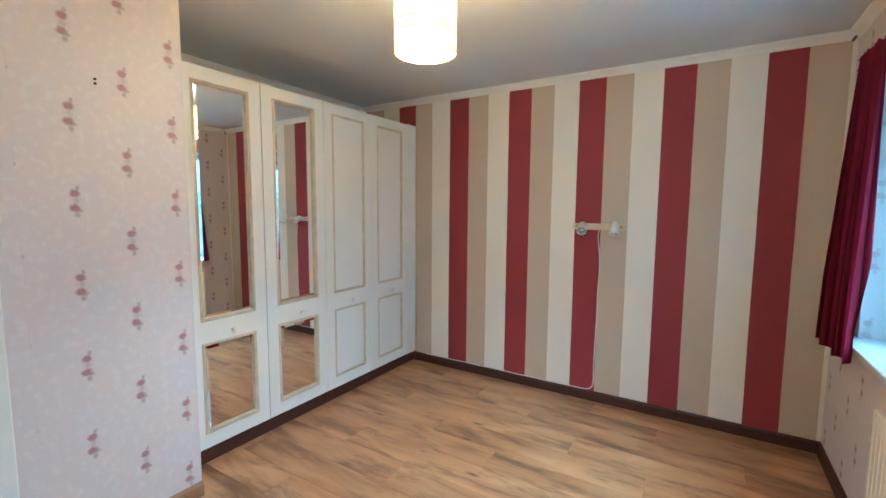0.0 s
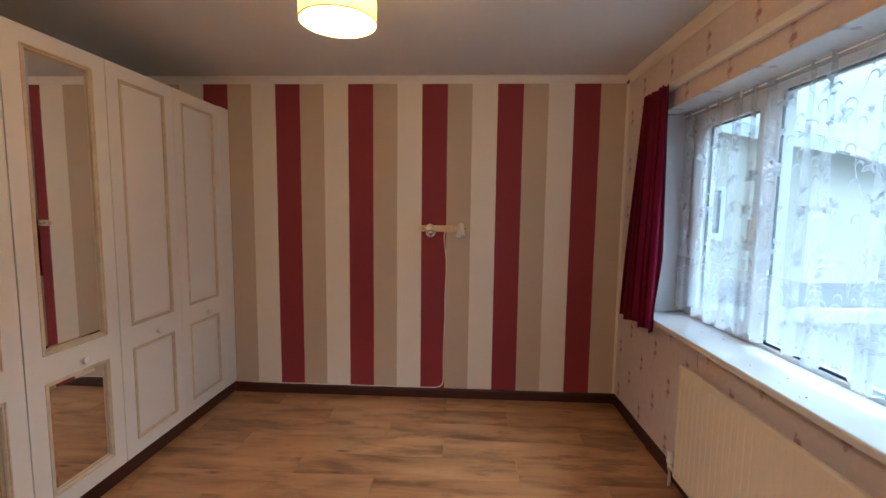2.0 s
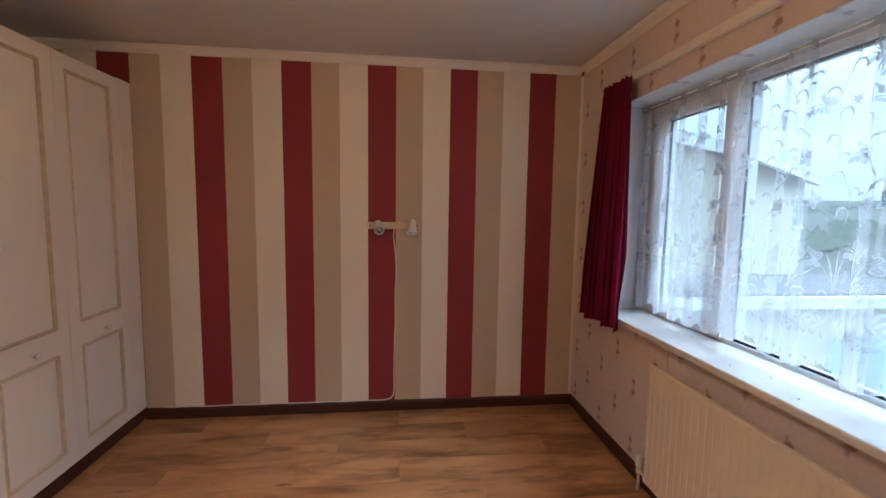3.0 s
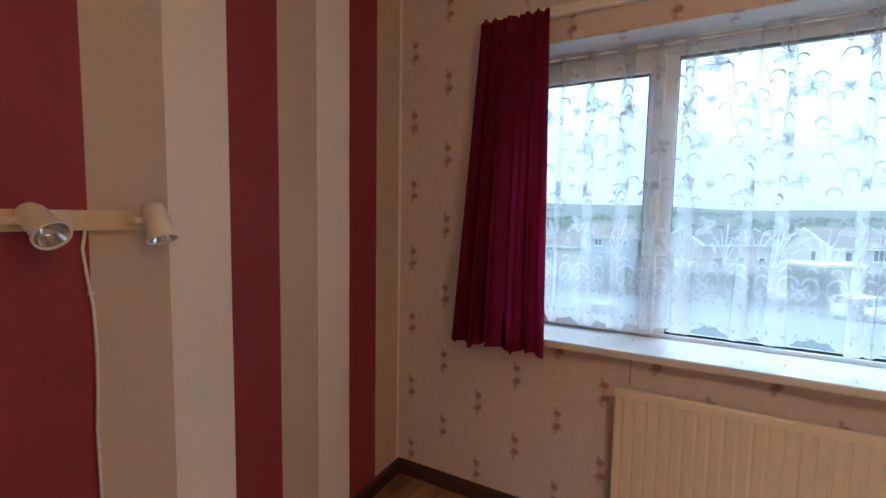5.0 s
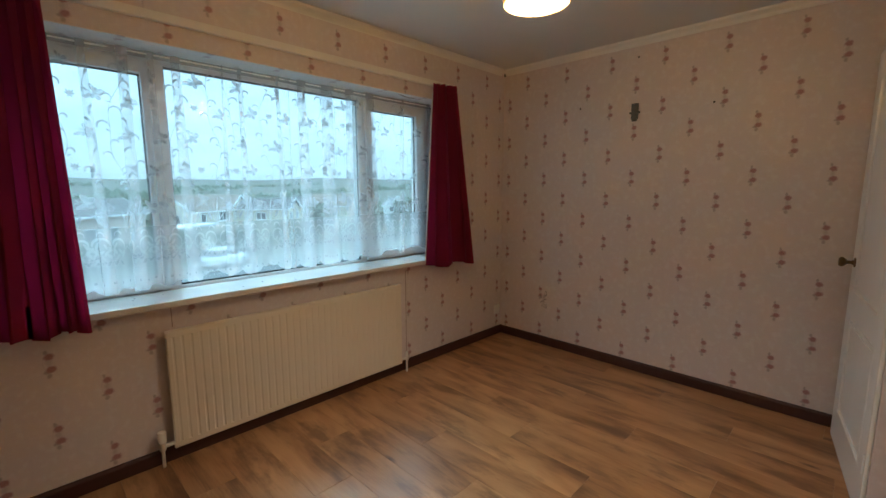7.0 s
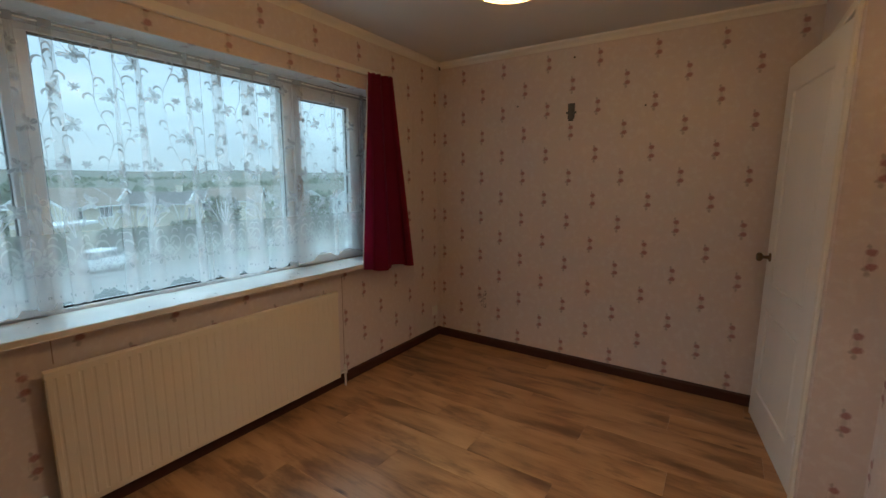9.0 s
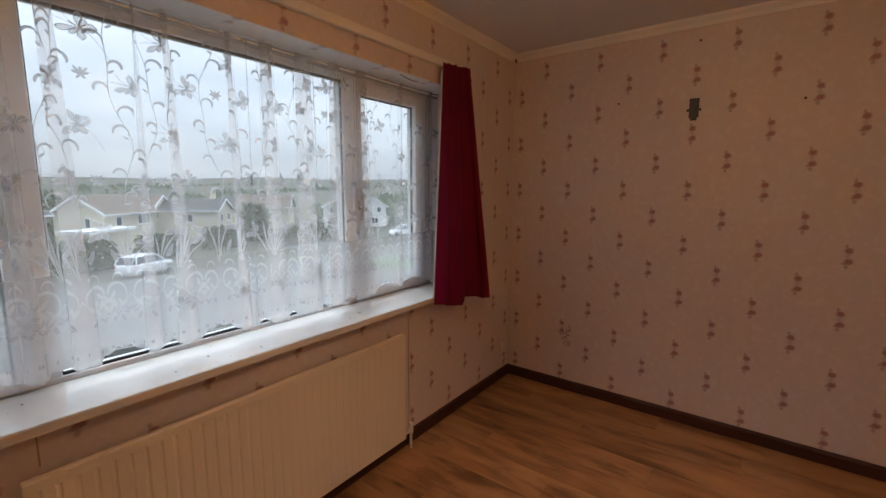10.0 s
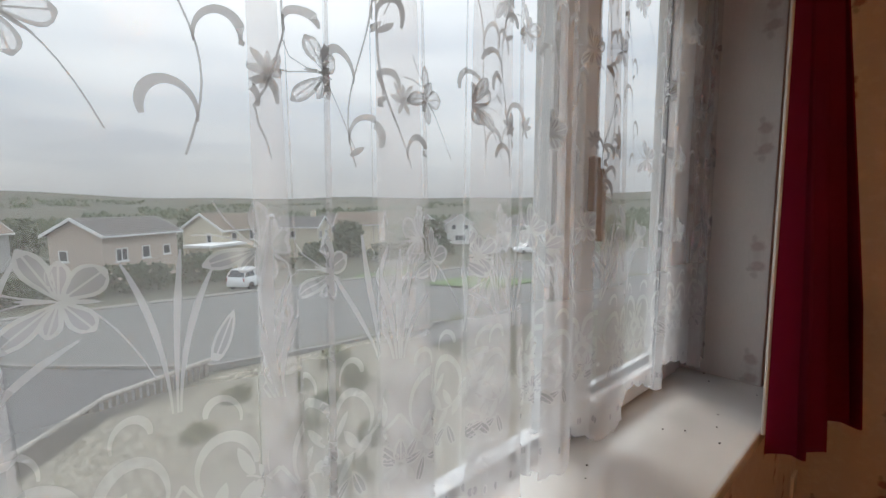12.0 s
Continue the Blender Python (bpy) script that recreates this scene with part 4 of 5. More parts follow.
def lpart(name, bm, material, label="", smooth=True, parent=lamp):
    bmesh.ops.transform(bm, matrix=LINV, verts=bm.verts)
    return part(name, bm, material, parent, label, smooth)


at_lamp = pose(*LAMP_AT, 0)
bm = bmesh.new()
lathe(bm, [(SR - 0.0016, SZ0), (SR, SZ0), (SR, SZ1), (SR - 0.0016, SZ1), (SR - 0.0016, SZ0 + 0.0001)], at_lamp, 48, False)
shade = lpart("shade", bm, SHADE, "pale yellow drum shade, glowing")
for z in (SZ0 + 0.055, SZ0 + 0.072, SZ0 + 0.089, SZ0 + 0.15):
    bm = bmesh.new()
    lathe(bm, [(SR + 0.0004, z), (SR + 0.0014, z + 0.001), (SR + 0.0014, z + 0.0035), (SR + 0.0004, z + 0.0045)], at_lamp, 48, False)
    lpart("shade_cord", bm, OAKTRIM, "thin brown cord round the shade", parent=shade)
for z in (SZ0 + 0.002, SZ1 - 0.002):
    bm = bmesh.new()
    tube(bm, [(LAMP_AT[0] + (SR + 0.0005) * math.cos(a), LAMP_AT[1] + (SR + 0.0005) * math.sin(a), z) for a in (2 * math.pi * i / 48 for i in range(49))], 0.0018, 6)
    lpart("shade_rim", bm, GILT, parent=shade)
bm = bmesh.new()
lathe(bm, [(0.055, H - 0.002), (0.055, H - 0.012), (0.045, H - 0.026), (0.012, H - 0.032), (0.004, H - 0.034), (0.0035, SZ1 - 0.01)], at_lamp)
lpart("ceiling_rose", bm, KNOB, "white ceiling rose and flex")
bm = bmesh.new()
lathe(bm, [(0.006, SZ1 + 0.012), (0.018, SZ1 + 0.006), (0.018, SZ1 - 0.05), (0.021, SZ1 - 0.052), (0.021, SZ1 - 0.062)], at_lamp)
for k in range(3):
    a = 2 * math.pi * k / 3
    tube(bm, [(LAMP_AT[0] + 0.019 * math.cos(a), LAMP_AT[1] + 0.019 * math.sin(a), SZ1 - 0.03), (LAMP_AT[0] + (SR - 0.002) * math.cos(a), LAMP_AT[1] + (SR - 0.002) * math.sin(a), SZ1 - 0.006)], 0.0018, 6)
lpart("lamp_holder", bm, KNOB, "white lamp holder with spokes")
bm = bmesh.new()
BZ = SZ1 - 0.063
lathe(bm, [(0.013, BZ), (0.016, BZ - 0.012), (0.027, BZ - 0.035), (0.031, BZ - 0.055), (0.026, BZ - 0.075), (0.013, BZ - 0.086), (0.0, BZ - 0.089)], at_lamp, 20)
lpart("bulb", bm, GLOW, "lit warm-white bulb")


# ---- wall spotlight bar ----
SX0, SX1, SZ = -1.448, -1.086, 1.264
spots = thing("wall_spotlight", "ivory twin spotlight bar with heat-yellowed backplate on the striped wall", "wall light", ((SX0 + SX1) / 2, 0, SZ))
PINV = Matrix.Translation((-(SX0 + SX1) / 2, 0, -SZ))


def spart(name, bm, material, parent=spots, label="", smooth=False):
    bmesh.ops.transform(bm, matrix=PINV, verts=bm.verts)
    return part(name, bm, material, parent, label, smooth)


BAR = mat("yellowed_ivory_enamel", (0.80, 0.75, 0.60), 0.32, vary=0.1, scale=9, color2=(0.62, 0.44, 0.18))
bm = bmesh.new()
m = 10
outline = [(SX0 + 0.022 - 0.022 * math.sin(math.pi * k / m), SZ + 0.022 * math.cos(math.pi * k / m)) for k in range(m + 1)]
outline += [(SX1 - 0.022 + 0.022 * math.sin(math.pi * k / m), SZ - 0.022 * math.cos(math.pi * k / m)) for k in range(m + 1)]
front = [bm.verts.new((x, -0.022, z)) for x, z in outline]
mid = [bm.verts.new((x + (0.002 if x < -1.2 else -0.002) * -1, -0.018, z)) for x, z in outline]
back = [bm.verts.new((x, -0.0005, z)) for x, z in outline]
bm.faces.new(front)
bm.faces.new(back[::-1])
for a, b in ((front, mid), (mid, back)):
    for k in range(len(outline)):
        bm.faces.new((a[k], b[k], b[(k + 1) % len(outline)], a[(k + 1) % len(outline)]))
spart("backplate", bm, BAR, label="ivory backplate yellowed by heat")
for x in (SX0 + 0.03, SX1 - 0.03):
    bm = bmesh.new()
    lathe(bm, [(0.0055, 0.021), (0.0055, 0.0235), (0.003, 0.025), (0, 0.025)], pose(x, 0, SZ, 90), 10)
    spart("screw", bm, GREY)
for x, lean, turn in ((-1.362, 32, 8), (-1.148, 64, 0)):
    bm = bmesh.new()
    tube(bm, [(x - 0.035, -0.020, SZ), (x - 0.03, -0.05, SZ), (x - 0.004, -0.062, SZ + 0.002)], 0.008)
    spart("swivel_arm", bm, LAMPWHITE, smooth=True)
    q = Matrix.Translation((x, -0.078, SZ - 0.004)) @ pose(0, 0, 0, 90 + lean, 0, turn) @ Matrix.Scale(1.2, 4)
    bm = bmesh.new()
    lathe(bm, [(0.0, -0.043), (0.009, -0.041), (0.017, -0.036), (0.021, -0.025), (0.022, 0.0), (0.023, 0.026), (0.027, 0.032), (0.027, 0.038), (0.0245, 0.038), (0.023, 0.030)], q, 24, False)
    head = spart("spot_head", bm, LAMPWHITE, label="ivory cylindrical spot head", smooth=True)
    bm = bmesh.new()
    lathe(bm, [(0.0240, 0.035), (0.018, 0.020), (0.010, 0.010), (0.0, 0.007)], q, 24, False)
    spart("reflector", bm, CHROME, head, "mirrored reflector", True)
    bm = bmesh.new()
    box(bm, -0.006, -0.028, -0.036, 0.006, -0.0235, -0.026, 0.001)
    bmesh.ops.transform(bm, matrix=q, verts=bm.verts)
    spart("switch", bm, GREY, head, "small grey switch")

flex = bmesh.new()
pts = [(-1.262, -0.010, 1.262), (-1.262, -0.006, 1.24), (-1.268, -0.005, 1.20), (-1.262, -0.005, 1.14), (-1.252, -0.005, 1.06), (-1.249, -0.005, 0.95), (-1.256, -0.005, 0.78), (-1.254, -0.005, 0.60), (-1.260, -0.005, 0.42), (-1.262, -0.005, 0.28), (-1.260, -0.005, 0.15),
       (-1.266, -0.006, 0.105), (-1.285, -0.008, 0.085), (-1.32, -0.010, 0.076)] + [(-1.32 - 0.1 * k, -0.009 - 0.002 * (k % 2), 0.0745 + 0.002 * (k % 3 == 1)) for k in range(1, 15)]
tube(flex, pts, 0.0034, 6)
tagged(part("power_cable", flex, CABLE, None, smooth=True), "thin white flex running down the wall along the skirting", "cable")
for z, x in ((1.10, -1.256), (0.55, -1.256)):
    bm = bmesh.new()
    box(bm, x - 0.006, -0.010, z - 0.004, x + 0.006, -0.0005, z + 0.004, 0.001)
    tagged(part("cable_clip", bm, KNOB, None), "small white cable clip on the wall", "cable clip")


# ---- bedroom door, standing ajar ----
DW, DH = 0.765, 1.955
door = thing("door_1", "white moulded panel door standing slightly ajar with a dark brass knob", "door", (XD + 0.012, -2.815, 0.006), kind="structure")
door.rotation_euler = (0, 0, radians(8.5))
bm = bmesh.new()
T = 0.036
plate(bm, -T, 0.0, [-DW, -DW + 0.11, -0.11, 0.0], [0, 0.17, 0.68, 0.80, DH - 0.13, DH], [(1, 1), (1, 3)])
part("door_leaf", bm, WHITE, door)
for a, b in ((0.17, 0.68), (0.80, DH - 0.13)):
    bm = bmesh.new()
    frame_rect(bm, -DW + 0.106, -0.106, a - 0.004, b + 0.004, 0.016, 0.016, -0.012, 0.002, 0.004)
    part("panel_moulding", bm, WHITE, door)
    bm = bmesh.new()
    box(bm, -T + 0.008, -DW + 0.1105, a + 0.0005, -0.010, -0.1105, b - 0.0005)
    part("door_panel", bm, WHITE, door)
    bm = bmesh.new()
    box(bm, -0.0098, -DW + 0.145, a + 0.036, -0.003, -0.145, b - 0.036, 0.003)
    part("raised_field", bm, WHITE, door)
bm = bmesh.new()
lathe(bm, [(0.024, 0.0), (0.024, 0.004), (0.012, 0.007), (0.009, 0.018), (0.009, 0.03), (0.016, 0.036), (0.024, 0.044), (0.025, 0.054), (0.018, 0.062), (0.0, 0.064)], pose(0.0, -DW + 0.062, 0.945, 0, 90, 0), 24)
part("door_knob", bm, BRASS, door, "dark aged-brass door knob", True)
bm = bmesh.new()
box(bm, -T + 0.006, -DW - 0.002, 0.90, -0.006, -DW + 0.0005, 1.02, 0.0)
part("latch_plate", bm, BRASS, door, "brass latch plate")
for z in (0.2, 1.7):
    bm = bmesh.new()
    tube(bm, [(0.004, 0.004, z), (0.004, 0.004, z + 0.08)], 0.005)
    part("hinge", bm, WHITE, door)
bm = bmesh.new()
box(bm, XD - 0.10, -2.806, 0.0, XD + 0.004, -2.80, 1.985)
box(bm, XD + 0.0005, -2.80, 0.0, XD + 0.014, -2.745, 2.03, 0.004)
box(bm, XD + 0.0005, -3.62, 1.985, XD + 0.014, -2.80, 2.03, 0.004)
tagged(part("door_casing", bm, COVE, None), "off-white painted door casing", "door casing", kind="structure")


# ---- marks and small things on the walls ----
def wall_thing(name, boxes, material, label, category, bevel=0.001, kind=""):
    bm = bmesh.new()
    for b in boxes:
        box(bm, *b, bevel=bevel)
    return tagged(part(name, bm, material, None), label, category, kind=kind)


wall_thing("wall_bracket", [(-1.148, YS + 0.0005, 1.80, -1.100, YS + 0.006, 1.905), (-1.160, YS + 0.0005, 1.835, -1.088, YS + 0.005, 1.85), (-1.140, YS + 0.0005, 1.785, -1.108, YS + 0.012, 1.80)], GREY, "dark grey metal bracket screwed to the papered wall", "bracket")
for x, z in ((-0.718, 1.92), (-1.13, 2.209), (-1.601, 1.849)):
    bm = bmesh.new()
    lathe(bm, [(0.006, 0.0005), (0.006, 0.006), (0.004, 0.008), (0, 0.008)], pose(x, YS, z, -90), 8)
    tagged(part("wall_plug", bm, DARK, None), "dark screw plug in the papered wall", "wall plug", group="wall plugs")
for y, z in ((-2.402, 1.862), (-2.402, 1.846)):
    bm = bmesh.new()
    lathe(bm, [(0.005, 0.0005), (0.005, 0.005), (0.003, 0.007), (0, 0.007)], pose(XP, y, z, 0, 90), 8)
    tagged(part("wall_plug", bm, DARK, None), "dark screw plug in the papered pier", "wall plug", group="wall plugs")
wall_thing("blank_socket_plate", [(-0.66, YS + 0.0005, 0.345, -0.575, YS + 0.006, 0.405)], ROSES_X, "wall plate papered over with rose wallpaper", "socket")
STAIN = mat("grey_scuff", (0.50, 0.44, 0.42), 0.7, vary=0.3, scale=30)
bm = bmesh.new()
srng = random.Random(4)
for k in range(60):
    a, r = srng.uniform(0, 6.28), srng.uniform(0, 1) ** 0.6
    x, z = -0.462 + 0.045 * r * math.cos(a), 0.392 + 0.075 * r * math.sin(a)
    s = srng.uniform(0.002, 0.009)
    bm.faces.new([bm.verts.new((x + s * math.cos(t) * srng.uniform(0.5, 1), YS + 0.0006 + 0.00001 * k, z + s * math.sin(t) * srng.uniform(0.6, 1.2))) for t in (i * 1.047 for i in range(6))])
tagged(part("wall_scuff", bm, STAIN, None), "grey scuff mark on the papered wall", "scuff", kind="structure")
socket = wall_thing("wall_socket", [(-0.012, -3.635, 0.19, -0.0005, -3.56, 0.275)], KNOB, "small white socket box above the skirting board", "socket", 0.003)
SEAM = mat("paper_seam", (0.42, 0.31, 0.26), 0.8, vary=0.2, scale=30)
for y, z0, z1 in ((-1.045, 0.664, 0.77), (-2.515, 0.09, 0.74), (-3.30, 0.075, 2.2)):
    wall_thing("paper_seam", [(-0.0016, y - 0.002, z0, -0.0002, y + 0.002, z1)], SEAM if y > -3 else ROSES_Y, "lifting seam in the wallpaper", "seam", 0, "structure")
wall_thing("paper_seam", [(-0.872, YS + 0.0002, 1.59, -0.866, YS + 0.0014, 2.08)], ROSES_X, "lifting seam in the wallpaper", "seam", 0, "structure")
bm = bmesh.new()
box(bm, -0.010, -3.0, 2.1, -0.0005, -1.046, 2.2785, 0.001)
tagged(part("lintel_panel", bm, ROSES_Y, None), "papered panel set slightly proud above the window", "wall panel", kind="structure")
for nm, q in (("north", (-0.028, -0.028, 2.27)), ("south", (-0.028, YS + 0.028, 2.27))):
    bm = bmesh.new()
    tube(bm, [q, (q[0] + 0.012, q[1] + (0.012 if nm == "north" else -0.012), q[2] + 0.022)], 0.007, 6)
    tagged(part("corner_nail", bm, GREY, None), "dark metal fixing under the ceiling coving", "nail")
# grit on the sill
bm = bmesh.new()
for k in range(30):
    y = srng.choice((-2.9, -2.6, -1.62, -1.5, -1.0, -2.2)) + srng.uniform(-0.12, 0.12)
    x = srng.uniform(-0.02, 0.17)
    s = srng.uniform(0.0006, 0.0022)
    box(bm, x - s, y - s * 1.6, 0.8035, x + s, y + s, 0.8045 + s * 0.6)
tagged(part("sill_debris", bm, DARK, None), "flakes and dead specks on the window sill", "debris", kind="stuff")
bm = bmesh.new()
tube(bm, [(0.03, -2.50, WZ1 - 0.002), (0.045, -2.56, WZ1 - 0.007), (0.05, -2.62, WZ1 - 0.010), (0.06, -2.68, WZ1 - 0.003)], 0.0028, 5)
tagged(part("peeling_paint", bm, OAKTRIM, None), "curled flake of paint under the window head", "paint flake")


# ---- outside ----
GRASS = mat("meadow_and_fields", (0.028, 0.034, 0.022), 0.95, vary=0.3, scale=0.012, color2=(0.085, 0.080, 0.045), bump_scale=0.4)
LAWN = mat("lawn_grass", (0.10, 0.17, 0.045), 0.95, vary=0.2, scale=0.6, bump=0.01, bump_scale=30)
ROAD = mat("worn_asphalt", (0.115, 0.115, 0.11), 0.9, vary=0.10, scale=0.35, bump=0.004, bump_scale=60)
PAVE = mat("concrete_pavement", (0.21, 0.205, 0.19), 0.9, vary=0.1, scale=0.8, bump=0.003, bump_scale=40)
GRAVEL = mat("pale_gravel", (0.22, 0.20, 0.15), 0.95, vary=0.3, scale=7.0, color2=(0.075, 0.068, 0.045), bump=0.02, bump_scale=22)
DRIVE = mat("dark_drive_asphalt", (0.072, 0.073, 0.074), 0.9, vary=0.15, scale=0.8, bump=0.004, bump_scale=60)
SLAB = mat("weathered_slab", (0.36, 0.34, 0.30), 0.9, vary=0.15, scale=3, bump=0.003, bump_scale=50, random_amount=0.1)
FENCE = mat("grey_weathered_timber", (0.20, 0.18, 0.15), 0.85, vary=0.25, scale=6, random_amount=0.15)
HEDGE = mat("hedge_leaves", (0.035, 0.055, 0.022), 0.9, vary=0.3, scale=2.0, color2=(0.07, 0.09, 0.035))
BRICKWALL = mat("brown_garden_wall", (0.20, 0.12, 0.085), 0.9, vary=0.2, scale=4, bump=0.004, bump_scale=30)
RENDER_PINK = mat("pink_beige_render", (0.50, 0.42, 0.35), 0.9, vary=0.06, scale=0.8, bump=0.004, bump_scale=25)
RENDER_CREAM = mat("cream_render", (0.58, 0.53, 0.41), 0.9, vary=0.06, scale=0.8, bump=0.004, bump_scale=25)
RENDER_WHITE = mat("white_render", (0.70, 0.70, 0.68), 0.9, vary=0.05, scale=0.8, bump=0.004, bump_scale=25)
RENDER_GREY = mat("grey_render", (0.40, 0.40, 0.39), 0.9, vary=0.06, scale=0.8, bump=0.004, bump_scale=25)
ROOF_GREY = mat("grey_concrete_tiles", (0.15, 0.14, 0.135), 0.85, vary=0.15, scale=1.2, bump=0.01, bump_scale=9)
ROOF_BROWN = mat("brown_concrete_tiles", (0.24, 0.19, 0.145), 0.85, vary=0.15, scale=1.2, bump=0.01, bump_scale=9)
WIN_DARK = mat("far_window_glass", (0.05, 0.06, 0.07), 0.08, vary=0.1)
TRIMW = mat("white_exterior_paint", (0.75, 0.76, 0.76), 0.6, vary=0.05)
CARWHITE = mat("white_car_paint", (0.78, 0.79, 0.80), 0.18, vary=0.02)
TYRE = mat("tyre_rubber", (0.025, 0.025, 0.027), 0.8)
LAMPRED = mat("red_lens", (0.35, 0.02, 0.02), 0.2)
BINGREEN = mat("dark_bin_plastic", (0.05, 0.055, 0.055), 0.5, vary=0.1)
BARK = mat("bark", (0.10, 0.075, 0.055), 0.9, vary=0.2, scale=8)


def ground_z(x, y):
    r = math.hypot(x, y)
    z = -3.05 - 2.25 * min(max((x - 12) / 24, 0), 1) - 1.1 * min(max((x - 36) / 30, 0), 1)
    if r > 90:
        k = min(1.0, (r - 90) / 1100.0)
        a = math.atan2(y, x)
        ridge = 36 + 5 * math.sin(a * 2.3 + 0.5) + 4 * math.sin(a * 7.1) + 1.6 * math.sin(a * 23 + 1) + (22 * min(1, (-0.75 - a) / 0.5) if a < -0.75 else 0)
        z += ridge * (k ** 1.5) + 1.2 * math.sin(r * 0.021 + a * 9) * min(1, k * 6)
    return z


bm = bmesh.new()
radii = [0.0, 4, 8, 10, 12, 13, 14, 15, 16, 17, 18, 19, 20, 22, 26, 32, 40, 55, 75, 90, 110, 140, 180, 230, 300, 380, 480, 600, 750, 900, 1050, 1190, 1350, 1800, 2400]
na = 220
rings = [[bm.verts.new((r * math.cos(2 * math.pi * k / na), r * math.sin(2 * math.pi * k / na), ground_z(r * math.cos(2 * math.pi * k / na), r * math.sin(2 * math.pi * k / na)))) for k in range(na)] for r in radii[1:]]
mid = bm.verts.new((0, 0, -3.05))
for k in range(na):
    bm.faces.new((mid, rings[0][k], rings[0][(k + 1) % na]))
for a, b in zip(rings, rings[1:]):
    for k in range(na):
        bm.faces.new((a[k], b[k], b[(k + 1) % na], a[(k + 1) % na]))
tagged(part("ground", bm, GRASS, None, smooth=True), "grassy ground rising to low moorland hills", "ground", kind="structure")


def strip(name, pts, width_a, width_b, lift, material, label, category, thick=0.1):
    """A flat strip along (x, y) points, from width_a on one side to width_b on the other side, lying on the ground."""
    bm = bmesh.new()
    fine = []
    for (xa, ya), (xb, yb) in zip(pts, pts[1:]):
        n = max(2, int(math.hypot(xb - xa, yb - ya) / 1.5))
        fine += [(xa + (xb - xa) * i / n, ya + (yb - ya) * i / n) for i in range(n)]
    fine.append(pts[-1])
    rows = []
    for i, (x, y) in enumerate(fine):
        xa, ya = fine[max(i - 1, 0)]
        xb, yb = fine[min(i + 1, len(fine) - 1)]
        d = math.hypot(xb - xa, yb - ya)
        nx, ny = (yb - ya) / d, -(xb - xa) / d
        row = []
        for s in [width_a + (width_b - width_a) * q / 6 for q in range(7)]:
            px, py = x + nx * s, y + ny * s
            row.append((px, py, ground_z(px, py) + lift))
        top = [bm.verts.new(p) for p in row]
        low = [bm.verts.new((p[0], p[1], p[2] - thick)) for p in (row[0], row[-1])]
        rows.append((top, low))
    for (t0, l0), (t1, l1) in zip(rows, rows[1:]):
        for q in range(6):
            bm.faces.new((t0[q], t0[q + 1], t1[q + 1], t1[q]))
        bm.faces.new((t0[0], t1[0], l1[0], l0[0]))
        bm.faces.new((t0[6], t1[6], l1[1], l0[1]))
    return tagged(part(name, bm, material, None), label, category, kind="structure")


strip("road", [(29, 90), (28.5, 30), (28, 0), (26, -20), (21, -40), (12, -90)], -5.5, 17.2, 0.06, ROAD, "worn grey asphalt road past the houses", "road")
strip("pavement", [(35, 90), (34.6, 30), (34.2, 0), (32.2, -20), (27.2, -40), (18, -90)], -0.7, 0.7, 0.14, PAVE, "concrete pavement with kerb across the road", "pavement", 0.2)
strip("road", [(26, -26), (36, -31), (50, -36), (75, -40)], -3.0, 3.0, 0.075, ROAD, "side road leading off between lawns", "road")
strip("lawn", [(32, -22), (36.5, -27)], -2.0, 3.0, 0.10, LAWN, "bright green mown lawn by the road", "lawn")
strip("lawn", [(18, -24), (18.2, -19.5)], -2.6, 4.2, 0.14, LAWN, "green verge beside the road", "lawn")
strip("lawn", [(13.8, 2.0), (16.8, 9.5)], -2.0, 2.0, 0.12, LAWN, "small patch of lawn by the drive", "lawn")
strip("driveway", [(23.0, 2.6), (17.2, -0.5), (13.6, -3.2), (12.2, -4.3)], 0.1, 5.2, 0.09, DRIVE, "dark asphalt drive beside the front garden", "drive")
strip("kerb", [(23.0, 2.6), (17.2, -0.5), (13.6, -3.2), (12.2, -4.3), (11.6, -7.5), (11.4, -12.0)], -0.06, 0.09, 0.17, PAVE, "pale concrete kerb between drive and road", "kerb", 0.2)
BED = [(3.6, -9.8), (11.3, -9.8), (11.5, -4.2), (10.5, -2.0), (8.3, -0.35), (3.6, -0.35)]
bm = bmesh.new()
bed_top = [bm.verts.new((x, y, -2.93)) for x, y in BED]
bed_low = [bm.verts.new((x, y, -3.2)) for x, y in BED]
bm.faces.new(bed_top)
for k in range(6):
    bm.faces.new((bed_top[k], bed_low[k], bed_low[(k + 1) % 6], bed_top[(k + 1) % 6]))
tagged(part("gravel_bed", bm, GRAVEL, None), "pale gravel bed in the front garden", "gravel", kind="structure")
# loose stones on the gravel
grng = random.Random(21)
sv, sf = [], []
for k in range(9000):
    x, y, s = grng.uniform(3.7, 11.2), grng.uniform(-9.6, -0.5), grng.uniform(0.016, 0.055)
    if y > -0.45 - (x - 8.3) * 0.75 and x > 8.3 or x > 10.4 and y > -4.2:
        continue
    z, b = -2.932, len(sv)
    for dx, dy, dz in ((1, 0, 0), (0, 1, 0), (-1, 0, 0), (0, -1, 0), (0, 0, 0.9)):
        sv.append((x + dx * s * grng.uniform(0.6, 1.2), y + dy * s * grng.uniform(0.6, 1.2), z + dz * s))
    sf += [(b, b + 1, b + 4), (b + 1, b + 2, b + 4), (b + 2, b + 3, b + 4), (b + 3, b, b + 4)]
me = bpy.data.meshes.new("loose_stones")
me.from_pydata(sv, [], sf)
PEBBLE = mat("pale_pebbles", (0.60, 0.57, 0.48), 0.9, vary=0.3, scale=14, color2=(0.22, 0.19, 0.13))
me.materials.append(PEBBLE)
